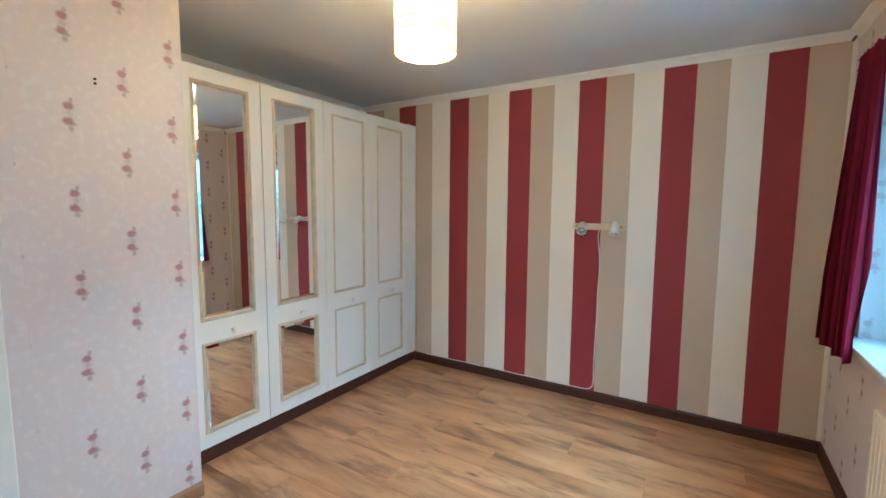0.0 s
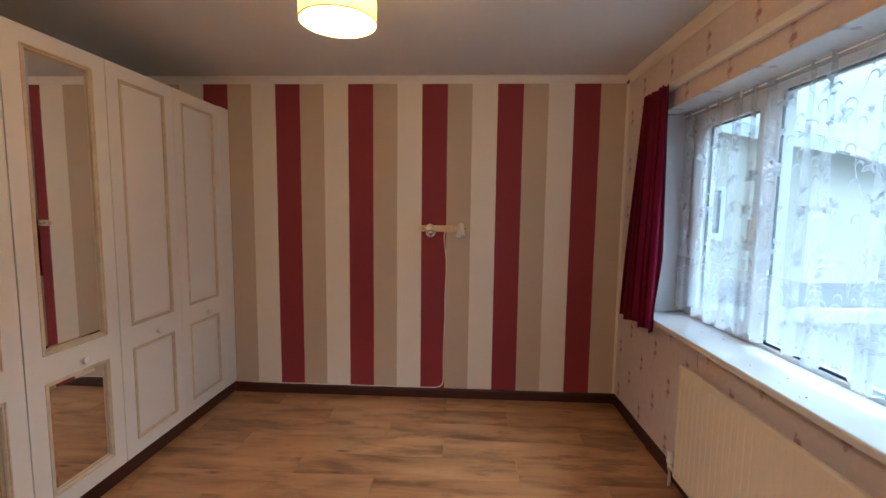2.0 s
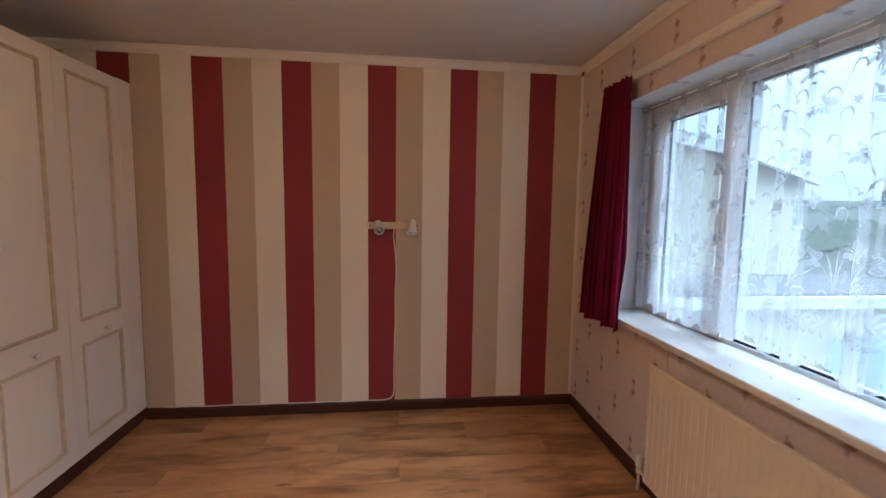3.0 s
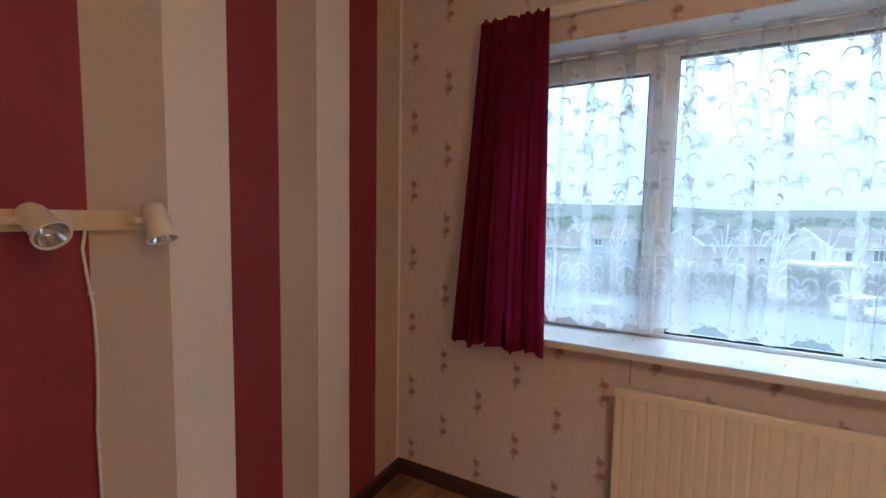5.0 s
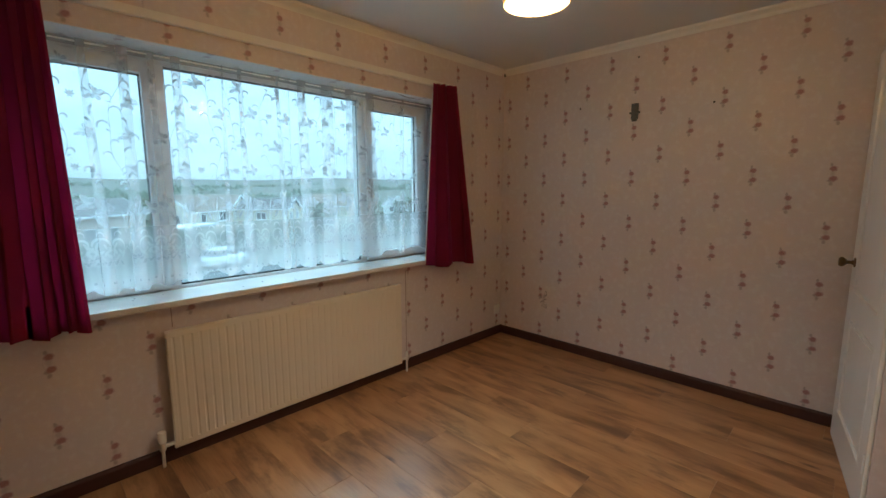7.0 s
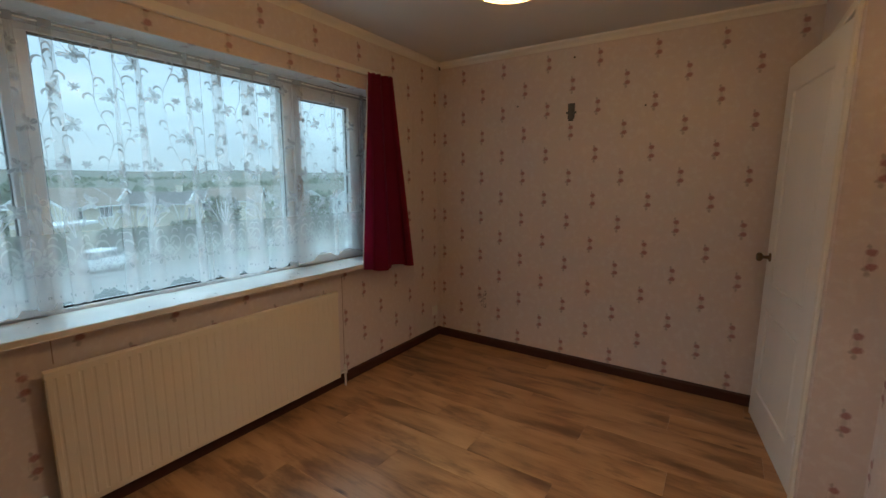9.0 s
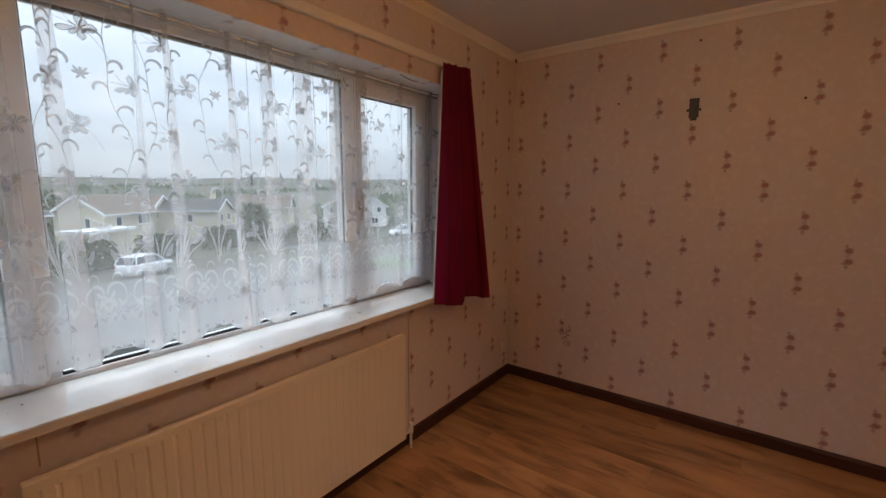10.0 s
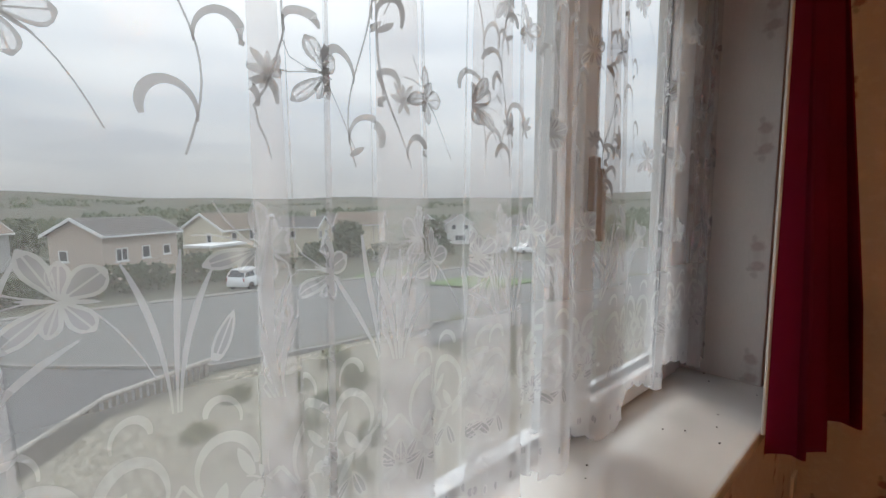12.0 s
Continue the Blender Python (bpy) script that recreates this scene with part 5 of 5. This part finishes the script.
tagged(new("loose_stones", me), "pale loose stones scattered over the gravel bed", "stones", kind="stuff")


def plants(name, spots, size, seed, label, category, material=HEDGE, n=260):
    """A low plant or hedge of many small leaves round its stems; spots: (x, y, rx, ry, height)."""
    prng = random.Random(seed)
    for x, y, rx, ry, h in spots:
        ob = thing(name, label, category, (x, y, ground_z(x, y)), group=name)
        for k in range(5):
            bm = bmesh.new()
            a = prng.uniform(0, 6.28)
            tube(bm, [(0.2 * rx * math.cos(a), 0.2 * ry * math.sin(a), -0.05), (0.5 * rx * math.cos(a), 0.5 * ry * math.sin(a), h * 0.6)], 0.02 + 0.01 * h, 5)
            part("stem", bm, BARK, ob)
        v, f = [], []
        for k in range(n):
            a, t = prng.uniform(0, 6.28), prng.random() ** 0.5
            z = h * prng.random() ** 0.7
            w = 1.0 - 0.35 * (z / h) ** 2 + prng.uniform(-0.12, 0.12)
            c = Vector((rx * w * t * math.cos(a), ry * w * t * math.sin(a), z + prng.uniform(-0.05, 0.08) * h))
            d, e = Vector((prng.uniform(-1, 1), prng.uniform(-1, 1), prng.uniform(-0.5, 1))).normalized(), None
            e = d.orthogonal().normalized()
            s = size * prng.uniform(0.6, 1.5)
            b = len(v)
            v += [c - d * s, c + e * s * 0.5, c + d * s, c - e * s * 0.5]
            f += [(b, b + 1, b + 2), (b, b + 2, b + 3)]
        me = bpy.data.meshes.new("foliage")
        me.from_pydata(v, [], f)
        me.materials.append(material)
        fo = new("foliage", me)
        fo.parent = ob


plants("garden_shrub", [(8.6, -6.6, 0.5, 0.4, 0.5), (7.4, -6.9, 0.35, 0.4, 0.45), (9.4, -5.4, 0.5, 0.5, 0.4), (6.2, -5.6, 0.4, 0.3, 0.35), (7.2, -4.6, 0.45, 0.5, 0.55), (8.0, -5.6, 0.35, 0.35, 0.4), (6.6, -6.9, 0.5, 0.4, 0.45), (9.6, -4.2, 0.3, 0.35, 0.35), (5.4, -4.7, 0.35, 0.3, 0.4), (8.4, -3.2, 0.3, 0.3, 0.3), (9.9, -6.8, 0.5, 0.5, 0.6)], 0.06, 2, "low straggling shrub in the gravel bed", "shrub",
       mat("pale_straggly_leaves", (0.20, 0.20, 0.09), 0.9, vary=0.3, scale=6), 320)
plants("hedge", [(41, 2.6, 1.2, 3.4, 1.9), (42, -5.0, 1.2, 4.2, 2.2), (44, -11.3, 1.2, 2.6, 2.6), (49, -19.0, 1.4, 3.0, 2.4), (52, -26.5, 1.6, 3.0, 2.6), (47, -34.5, 1.6, 4.2, 2.2), (33, 12, 1.2, 4.0, 1.8), (45, -40.5, 1.5, 4.0, 2.2)], 0.22, 5, "dark garden hedge in front of a house", "hedge", n=900)
plants("tree", [(57, -33.6, 2.4, 2.4, 5.0), (78, -18, 3.4, 3.4, 6.4), (80, 4, 4, 4, 6.0), (90, -52, 4, 4, 6.5), (70, 26, 3, 3, 6.0), (66, -58, 3, 3, 5.0)], 0.4, 9, "dark leafy tree among the houses", "tree", n=900)
wrng = random.Random(31)
v, f = [], []
for k in range(9000):
    a, r = wrng.uniform(-1.5, 1.2), 110 + 620 * wrng.random() ** 1.3
    r = r + 20 * math.sin(a * 40)
    if math.sin(a * 17 + r * 0.013) + 0.6 * math.sin(a * 41 - r * 0.03) < 0.35:
        continue
    x, y = r * math.cos(a), r * math.sin(a)
    z, s = ground_z(x, y), wrng.uniform(1.5, 3.4)
    b = len(v)
    for dx, dy, dz in ((1, 0, 0.3), (0, 1, 0.5), (-1, 0, 0.3), (0, -1, 0.5), (0.2, 0.1, 1.3)):
        v.append((x + dx * s * wrng.uniform(0.6, 1.2), y + dy * s * wrng.uniform(0.6, 1.2), z + dz * s * wrng.uniform(0.7, 1.2)))
    f += [(b, b + 1, b + 4), (b + 1, b + 2, b + 4), (b + 2, b + 3, b + 4), (b + 3, b, b + 4)]
me = bpy.data.meshes.new("far_woods")
me.from_pydata(v, [], f)
me.materials.append(HEDGE)
tagged(new("far_woods", me), "far copses and hedgerows on the slopes", "woods", kind="stuff")


def house(name, label, at, rot, length, width, eave, ridge, wall, roof, windows=(), storeys=2, chimney=None, gables=False, zb=-6.5):
    """A gabled house: local X along the ridge, front at -Y; windows: (side, along, sill height, width, height), side F front, L left gable end, R right gable end."""
    ob = thing(name, label, "house", (*at, zb), group="houses")
    ob.rotation_euler = (0, 0, radians(rot))
    L, W = length / 2, width / 2
    bm = bmesh.new()
    prof = [(-W, 0), (W, 0), (W, eave), (0, ridge), (-W, eave)]
    ends = [[bm.verts.new((s * L, y, z)) for y, z in prof] for s in (-1, 1)]
    for k in range(5):
        bm.faces.new((ends[0][k], ends[0][(k + 1) % 5], ends[1][(k + 1) % 5], ends[1][k]))
    bm.faces.new(ends[0])
    bm.faces.new(ends[1][::-1])
    part("wall", bm, wall, ob)
    for s in (-1, 1):
        bm = bmesh.new()
        o, t = 0.45, 0.14
        sl_ = (ridge - eave) / W
        a, b = (s * (W + o), eave - o * sl_ + 0.03), (0, ridge + 0.03)
        vs = [[bm.verts.new((x, y, z)) for y, z in (a, b, (b[0], b[1] + t), (a[0], a[1] + t))] for x in (-L - 0.35, L + 0.35)]
        for k in range(4):
            bm.faces.new((vs[0][k], vs[0][(k + 1) % 4], vs[1][(k + 1) % 4], vs[1][k]))
        bm.faces.new(vs[0])
        bm.faces.new(vs[1][::-1])
        slope = part("roof", bm, roof, ob)
        rows = int(math.hypot(W + o, (W + o) * sl_) / 0.34)
        bm = bmesh.new()
        for r in range(1, rows):
            q = r / rows
            y, z = a[0] + (b[0] - a[0]) * q, a[1] + (b[1] - a[1]) * q + t
            box(bm, -L - 0.34, y - 0.04, z - 0.01, L + 0.34, y + 0.04, z + 0.045)
        tagged(part("tile_course", bm, roof, slope), kind="stuff")
        bm = bmesh.new()
        box(bm, -L - 0.36, a[0] - 0.06, a[1] - 0.06, L + 0.36, a[0] + 0.06, a[1] + 0.10)
        part("gutter", bm, TRIMW, ob, "white gutter board")
        for e in (-1, 1):
            bm = bmesh.new()
            x = e * (L + 0.37)
            q = [(a[0], a[1] - 0.12), (0, b[1] - 0.12), (0, b[1] + 0.17), (a[0], a[1] + 0.17)]
            f0 = [bm.verts.new((x - 0.03, y, z)) for y, z in q]
            f1 = [bm.verts.new((x + 0.03, y, z)) for y, z in q]
            bm.faces.new(f0)
            bm.faces.new(f1[::-1])
            for k in range(4):
                bm.faces.new((f0[k], f0[(k + 1) % 4], f1[(k + 1) % 4], f1[k]))
            part("bargeboard", bm, TRIMW, ob, "white bargeboard")
    for side, u, z, w, h in windows:
        def put(a0, z0, a1, z1, d0, d1, bm):
            if side == "F":
                box(bm, a0, -W - d1, z0, a1, -W - d0, z1)
            elif side == "L":
                box(bm, -L - d1, a0, z0, -L - d0, a1, z1)
            else:
                box(bm, L + d0, a0, z0, L + d1, a1, z1)
        bm = bmesh.new()
        put(u - w / 2, z, u + w / 2, z + 0.09, -0.02, 0.06, bm)
        put(u - w / 2, z + h - 0.09, u + w / 2, z + h, -0.02, 0.06, bm)
        n = max(1, round(w / 0.75))
        for k in range(n + 1):
            c = u - w / 2 + 0.045 + (w - 0.09) * k / n
            put(c - 0.045, z + 0.09, c + 0.045, z + h - 0.09, -0.02, 0.06, bm)
        put(u - w / 2 - 0.08, z - 0.1, u + w / 2 + 0.08, z - 0.002, -0.02, 0.12, bm)
        win = part("window", bm, TRIMW, ob, "white-framed window")
        bm = bmesh.new()
        put(u - w / 2 + 0.05, z + 0.05, u + w / 2 - 0.05, z + h - 0.05, 0.005, 0.02, bm)
        part("pane", bm, WIN_DARK, win)
    if chimney is not None:
        bm = bmesh.new()
        box(bm, chimney - 0.35, -0.3, ridge - 0.4, chimney + 0.35, 0.3, ridge + 0.9, 0.02)
        box(bm, chimney - 0.4, -0.35, ridge + 0.9, chimney + 0.4, 0.35, ridge + 1.0, 0.02)
        part("chimney", bm, wall, ob)
    return ob


house("house", "pink-beige rendered bungalow with a grey tiled roof", (51.8, -5.6), -47.5, 9.0, 5.2, 5.5, 6.8, RENDER_PINK, ROOF_GREY,
      [("F", -2.6, 3.0, 1.3, 1.2), ("F", 0.2, 3.0, 1.0, 1.2), ("F", 2.9, 3.1, 1.0, 1.0), ("L", 1.2, 3.1, 0.9, 1.0)])
house("house", "cream rendered two-storey house with a brown tiled roof", (61.6, -17.8), -53, 8.4, 5.6, 5.2, 7.0, RENDER_CREAM, ROOF_BROWN,
      [("F", -2.0, 3.6, 1.0, 1.1), ("F", 2.2, 3.6, 2.2, 1.3), ("F", 2.2, 1.0, 2.0, 1.3), ("F", -1.6, 1.1, 1.0, 1.1), ("L", -1.0, 3.5, 0.7, 1.2)])
house("house", "cream house with white bargeboards on its gable", (64.7, -29.1), -133, 8.0, 6.0, 5.0, 6.4, RENDER_CREAM, ROOF_GREY,
      [("R", -1.5, 3.3, 1.2, 1.1), ("R", 1.5, 3.3, 1.2, 1.1), ("F", 0, 3.3, 1.5, 1.1), ("R", 0, 0.9, 2.0, 1.2)], chimney=2.5)
house("house", "cream house with a white-edged gable behind the others", (68.7, -22.3), -133, 8.0, 5.5, 5.4, 6.9, RENDER_CREAM, ROOF_BROWN,
      [("R", -1.2, 3.8, 1.0, 1.1), ("R", 1.2, 3.8, 1.0, 1.1)])
house("house", "tall cream gabled house by the side road", (68.7, -42.9), -133, 8.0, 5.6, 5.0, 6.9, RENDER_CREAM, ROOF_BROWN,
      [("R", 0, 3.6, 1.2, 1.1), ("R", 0, 0.9, 1.6, 1.2)])
house("house", "low cream house under a dark tiled roof", (82, -48.0), -118, 11, 7.5, 4.3, 6.3, RENDER_CREAM, ROOF_GREY, [("F", -3, 3.0, 1.6, 1.1), ("F", 2.4, 3.0, 1.2, 1.1)])
for x, y in ((70, -59.5), (67, -66.0)):
    house("house", "white gabled house with small windows", (x, y), -36, 8, 5.6, 4.5, 6.3, RENDER_WHITE, ROOF_GREY,
          [("L", -1.3, 3.2, 0.9, 1.1), ("L", 1.3, 3.2, 0.9, 1.1), ("L", 0, 0.9, 2.2, 1.2), ("F", 0, 3.2, 1.2, 1.1)])
house("house", "cream bungalow with a wide picture window", (52, 14.0), -78, 11, 7, 4.5, 5.9, RENDER_CREAM, ROOF_BROWN, [("F", -3.4, 2.6, 2.2, 1.3), ("F", 2.0, 2.8, 1.2, 1.1), ("L", 0, 2.8, 1.0, 1.1)])
house("house", "grey rendered house with a brown roof", (74, 9.0), -60, 9, 7, 4.9, 6.6, RENDER_GREY, ROOF_BROWN, [("F", -2, 3.4, 1.3, 1.1), ("F", 2, 3.4, 1.3, 1.1), ("L", 0, 3.4, 1.0, 1.1)])
house("house", "white rendered house by the side road", (46, -63.5), -20, 9, 7, 4.8, 6.4, RENDER_WHITE, ROOF_GREY, [("L", -1.5, 3.2, 1.4, 1.1), ("L", 1.5, 3.2, 1.4, 1.1), ("L", 0, 1.0, 2.4, 1.3)])
# the house next door, its corner towards the window
house("house", "cream and grey rendered house next door with a tiled roof", (13.0 - 0.6 * 4.0 - 1.3, 11.4 + 0.8 * 4.0 - 0.8), 37, 13.5, 8.0, 5.95, 7.3, RENDER_CREAM, ROOF_GREY,
      [("L", -1.9, 3.9, 0.95, 1.25), ("F", 4.6, 3.9, 0.9, 1.0), ("F", 6.0, 3.9, 0.9, 1.0)], zb=-3.1)
carport = thing("garage", "low flat-roofed garage with a white fascia before a cream house", "garage", (55.6, -15.2, -6.5))
carport.rotation_euler = (0, 0, radians(-53))
bm = bmesh.new()
box(bm, -3.0, -1.5, 0, 3.0, 1.5, 3.3, 0.01)
part("wall", bm, RENDER_CREAM, carport)
bm = bmesh.new()
box(bm, -3.3, -1.8, 3.302, 3.3, 1.7, 3.62, 0.01)
part("fascia", bm, TRIMW, carport, "white roof edge")
garage = thing("garage", "flat-roofed rendered garage with a white fascia next door", "garage", (6.2, 5.2, -3.1))
bm = bmesh.new()
box(bm, -3.4, -1.1, 0, 3.4, 1.1, 2.75, 0.01)
part("wall", bm, RENDER_CREAM, garage)
bm = bmesh.new()
box(bm, -3.55, -1.25, 2.755, 3.55, 1.25, 2.98, 0.01)
part("fascia", bm, TRIMW, garage, "white roof edge")
bm = bmesh.new()
box(bm, -3.45, -1.15, 2.982, 3.45, 1.15, 3.03, 0.005)
part("flat_roof", bm, ROOF_GREY, garage, "grey felt roof")
bm = bmesh.new()
box(bm, 0.6, -1.14, 0.02, 2.9, -1.102, 2.2, 0.01)
for k in range(9):
    box(bm, 0.62, -1.152, 0.1 + k * 0.23, 2.88, -1.138, 0.24 + k * 0.23, 0.004)
part("garage_door", bm, mat("pale_blue_door", (0.30, 0.45, 0.55), 0.5, vary=0.05), garage, "pale blue garage door")

# timber edging and fence of the front garden
fence = thing("garden_fence", "low weathered timber picket edging round the gravel", "fence", (10.5, -4.0, -3.0))
RAILS = [Vector((8.3, -0.30, 0)), Vector((10.55, -1.98, 0)), Vector((11.55, -4.2, 0))]
for p0, p1 in zip(RAILS, RAILS[1:]):
    d = (p1 - p0).normalized()
    for k in range(int((p1 - p0).length / 0.15)):
        q = p0 + d * (k * 0.15)
        bm = bmesh.new()
        h = 0.40 + 0.05 * ((k * 7) % 3)
        box(bm, q.x - 10.5 - 0.05, q.y + 4.0 - 0.04, -0.10, q.x - 10.5 + 0.05, q.y + 4.0 + 0.04, h, 0.008)
        part("picket", bm, FENCE, fence)
    bm = bmesh.new()
    tube(bm, [(p0.x - 10.5, p0.y + 4.0, 0.47), (p1.x - 10.5, p1.y + 4.0, 0.47)], 0.05, 8)
    part("top_rail", bm, SLAB, fence, "pale weathered top rail")

def car(name, label, at, rot, paint=CARWHITE):
    """A five-door car: local X forward."""
    ob = thing(name, label, "car", (*at, ground_z(*at) + 0.12), group="parked cars")
    ob.rotation_euler = (0, 0, radians(rot))
    bm = bmesh.new()
    rows = []
    for x, zlo, zhi, w in ((-2.12, 0.45, 0.95, 0.72), (-2.05, 0.32, 1.08, 0.84), (-1.5, 0.28, 1.10, 0.88), (0, 0.26, 1.06, 0.90), (0.9, 0.27, 1.03, 0.89), (1.7, 0.29, 0.94, 0.86), (2.05, 0.34, 0.80, 0.78), (2.15, 0.42, 0.66, 0.66)):
        rows.append([bm.verts.new((x, y * w, z)) for y, z in ((-0.94, zlo), (-1, zlo + 0.12), (-1, zhi - 0.14), (-0.93, zhi), (0.93, zhi), (1, zhi - 0.14), (1, zlo + 0.12), (0.94, zlo))])
    for a, b in zip(rows, rows[1:]):
        for k in range(8):
            bm.faces.new((a[k], a[(k + 1) % 8], b[(k + 1) % 8], b[k]))
    bm.faces.new(rows[0])
    bm.faces.new(rows[-1][::-1])
    body = part("body", bm, paint, ob, "white painted body", True)
    bm = bmesh.new()
    g0 = [bm.verts.new(p) for p in ((-2.0, -0.80, 1.07), (1.05, -0.80, 1.02), (1.05, 0.80, 1.02), (-2.0, 0.80, 1.07))]
    g1 = [bm.verts.new(p) for p in ((-1.72, -0.64, 1.58), (0.25, -0.64, 1.58), (0.25, 0.64, 1.58), (-1.72, 0.64, 1.58))]
    for k in range(4):
        bm.faces.new((g0[k], g0[(k + 1) % 4], g1[(k + 1) % 4], g1[k]))
    bm.faces.new(g0[::-1])
    bm.faces.new(g1)
    part("windows", bm, WIN_DARK, ob, "dark glazed cabin")
    bm = bmesh.new()
    box(bm, -1.80, -0.66, 1.575, 0.30, 0.66, 1.63, 0.02)
    for s in (-1, 1):
        for xa, xb, ta, tb in ((-2.02, -1.74, 0.82, 0.66), (-0.75, -0.75, 0.81, 0.655), (1.05, 0.26, 0.81, 0.655)):
            tube(bm, [(xa, s * ta, 1.05), (xb, s * tb, 1.59)], 0.045, 6)
        tube(bm, [(-1.6, s * 0.56, 1.66), (0.1, s * 0.56, 1.66)], 0.02, 6)
    part("roof", bm, paint, ob, "roof with pillars and rails")
    for x in (-1.32, 1.32):
        for s in (-1, 1):
            bm = bmesh.new()
            lathe(bm, [(0.20, -0.10), (0.30, -0.11), (0.335, -0.08), (0.335, 0.08), (0.30, 0.11), (0.20, 0.10)], pose(x, s * 0.80, 0.335, 90), 22)
            wheel = part("wheel", bm, TYRE, ob, "black tyre", True)
            bm = bmesh.new()
            lathe(bm, [(0.20, 0.09), (0.19, 0.10), (0.06, 0.08), (0.05, 0.105), (0, 0.105)], pose(x, s * 0.80, 0.335, 90 * s), 16)
            part("rim", bm, CHROME, wheel, "silver rim")
    for s in (-1, 1):
        bm = bmesh.new()
        box(bm, -2.11, s * 0.74 - 0.07, 0.72, -2.02, s * 0.74 + 0.07, 1.02, 0.02)
        part("tail_light", bm, LAMPRED, ob, "red tail light")
        bm = bmesh.new()
        box(bm, 1.98, s * 0.62 - 0.13, 0.62, 2.10, s * 0.62 + 0.13, 0.76, 0.02)
        part("headlight", bm, CHROME, ob)
    bm = bmesh.new()
    box(bm, -2.16, -0.26, 0.72, -2.11, 0.26, 0.83, 0.005)
    part("number_plate", bm, KNOB, ob)
    return ob


car("car", "white five-door car with roof rails parked across the road", (36.4, -13.1), -55)
car("car", "white car parked by the side road", (40.5, -47.5), 60)
car("car", "white hatchback parked farther along the road", (36.5, -50.5), 75)


def wheelie_bin(at, number, rot):
    ob = thing("wheelie_bin", "dark wheelie bin with a white house number", "bin", (*at, ground_z(*at) + 0.065), group="wheelie bins")
    ob.rotation_euler = (0, 0, radians(rot))
    bm = bmesh.new()
    a = [bm.verts.new((x * 0.23, y * 0.26, 0.04)) for x, y in ((-1, -1), (1, -1), (1, 1), (-1, 1))]
    b = [bm.verts.new((x * 0.29, y * 0.33, 0.98)) for x, y in ((-1, -1), (1, -1), (1, 1), (-1, 1))]
    for k in range(4):
        bm.faces.new((a[k], a[(k + 1) % 4], b[(k + 1) % 4], b[k]))
    bm.faces.new(a[::-1])
    bm.faces.new(b)
    part("body", bm, BINGREEN, ob)
    bm = bmesh.new()
    box(bm, -0.33, -0.38, 0.982, 0.33, 0.36, 1.05, 0.02)
    part("lid", bm, mat("grey_bin_lid", (0.35, 0.36, 0.36), 0.5), ob, "grey lid")
    for s in (-1, 1):
        bm = bmesh.new()
        lathe(bm, [(0.06, -0.03), (0.1, -0.03), (0.1, 0.03), (0.06, 0.03)], pose(0.16, s * 0.27, 0.1, 90), 14)
        part("wheel", bm, TYRE, ob)
    txt = bpy.data.curves.new("number", "FONT")
    txt.body, txt.size, txt.align_x, txt.extrude = number, 0.42, "CENTER", 0.002
    me_ob = new("number_text", txt)
    me = bpy.data.meshes.new_from_object(me_ob)
    bpy.data.objects.remove(me_ob)
    me.materials.append(KNOB)
    t = new("house_number", me)
    t.parent = ob
    t.matrix_local = pose(-0.30, 0, 0.42, 86, 0, -90)
    tagged(t, "white painted number")


wheelie_bin((18.6, 1.5), "19", -4)
wheelie_bin((18.4, -15.6), "8", 30)

# the storey below, and the outside of the window wall
solid("wall_below", [(0.18, YS - 3, -3.06, 0.32, 3, -0.141), (XW - 3, YS - 3, -3.06, 0.18, YS - 2.86, -0.141), (XW - 3, 2.86, -3.06, 0.18, 3, -0.141)], RENDER_CREAM, "rendered wall of the storey below", "wall")


# ---- laminate planks ----
pw, rng = 0.192, random.Random(5)
floor_ob = bpy.data.objects["floor"]
plank_meshes = {}
def plank_mesh(length, wide):
    key = (round(length, 3), round(wide, 3))
    if key not in plank_meshes:
        bm = bmesh.new()
        box(bm, 0.0003, 0.0003, -0.012, length - 0.0003, wide - 0.0003, 0.0)
        top = [e for e in bm.edges if all(v.co.z > -0.001 for v in e.verts)]
        bmesh.ops.bevel(bm, geom=top, offset=0.0006, segments=1, affect="EDGES")
        plank_meshes[key] = mesh_of("plank", bm, OAK)
    return plank_meshes[key]


row, y = 0, YS
while y < -0.002:
    wide = min(pw, -y)
    x = XW - (row * 0.41 + rng.uniform(0, 0.1)) % 1.2
    while x < -0.002:
        x0, x1 = max(x, XW), min(x + 1.2, 0.0)
        if x1 - x0 > 0.02:
            p = new("plank", plank_mesh(x1 - x0, wide))
            p.location = (x0, y, 0)
            p.parent = floor_ob
        x += 1.2
    y += pw
    row += 1
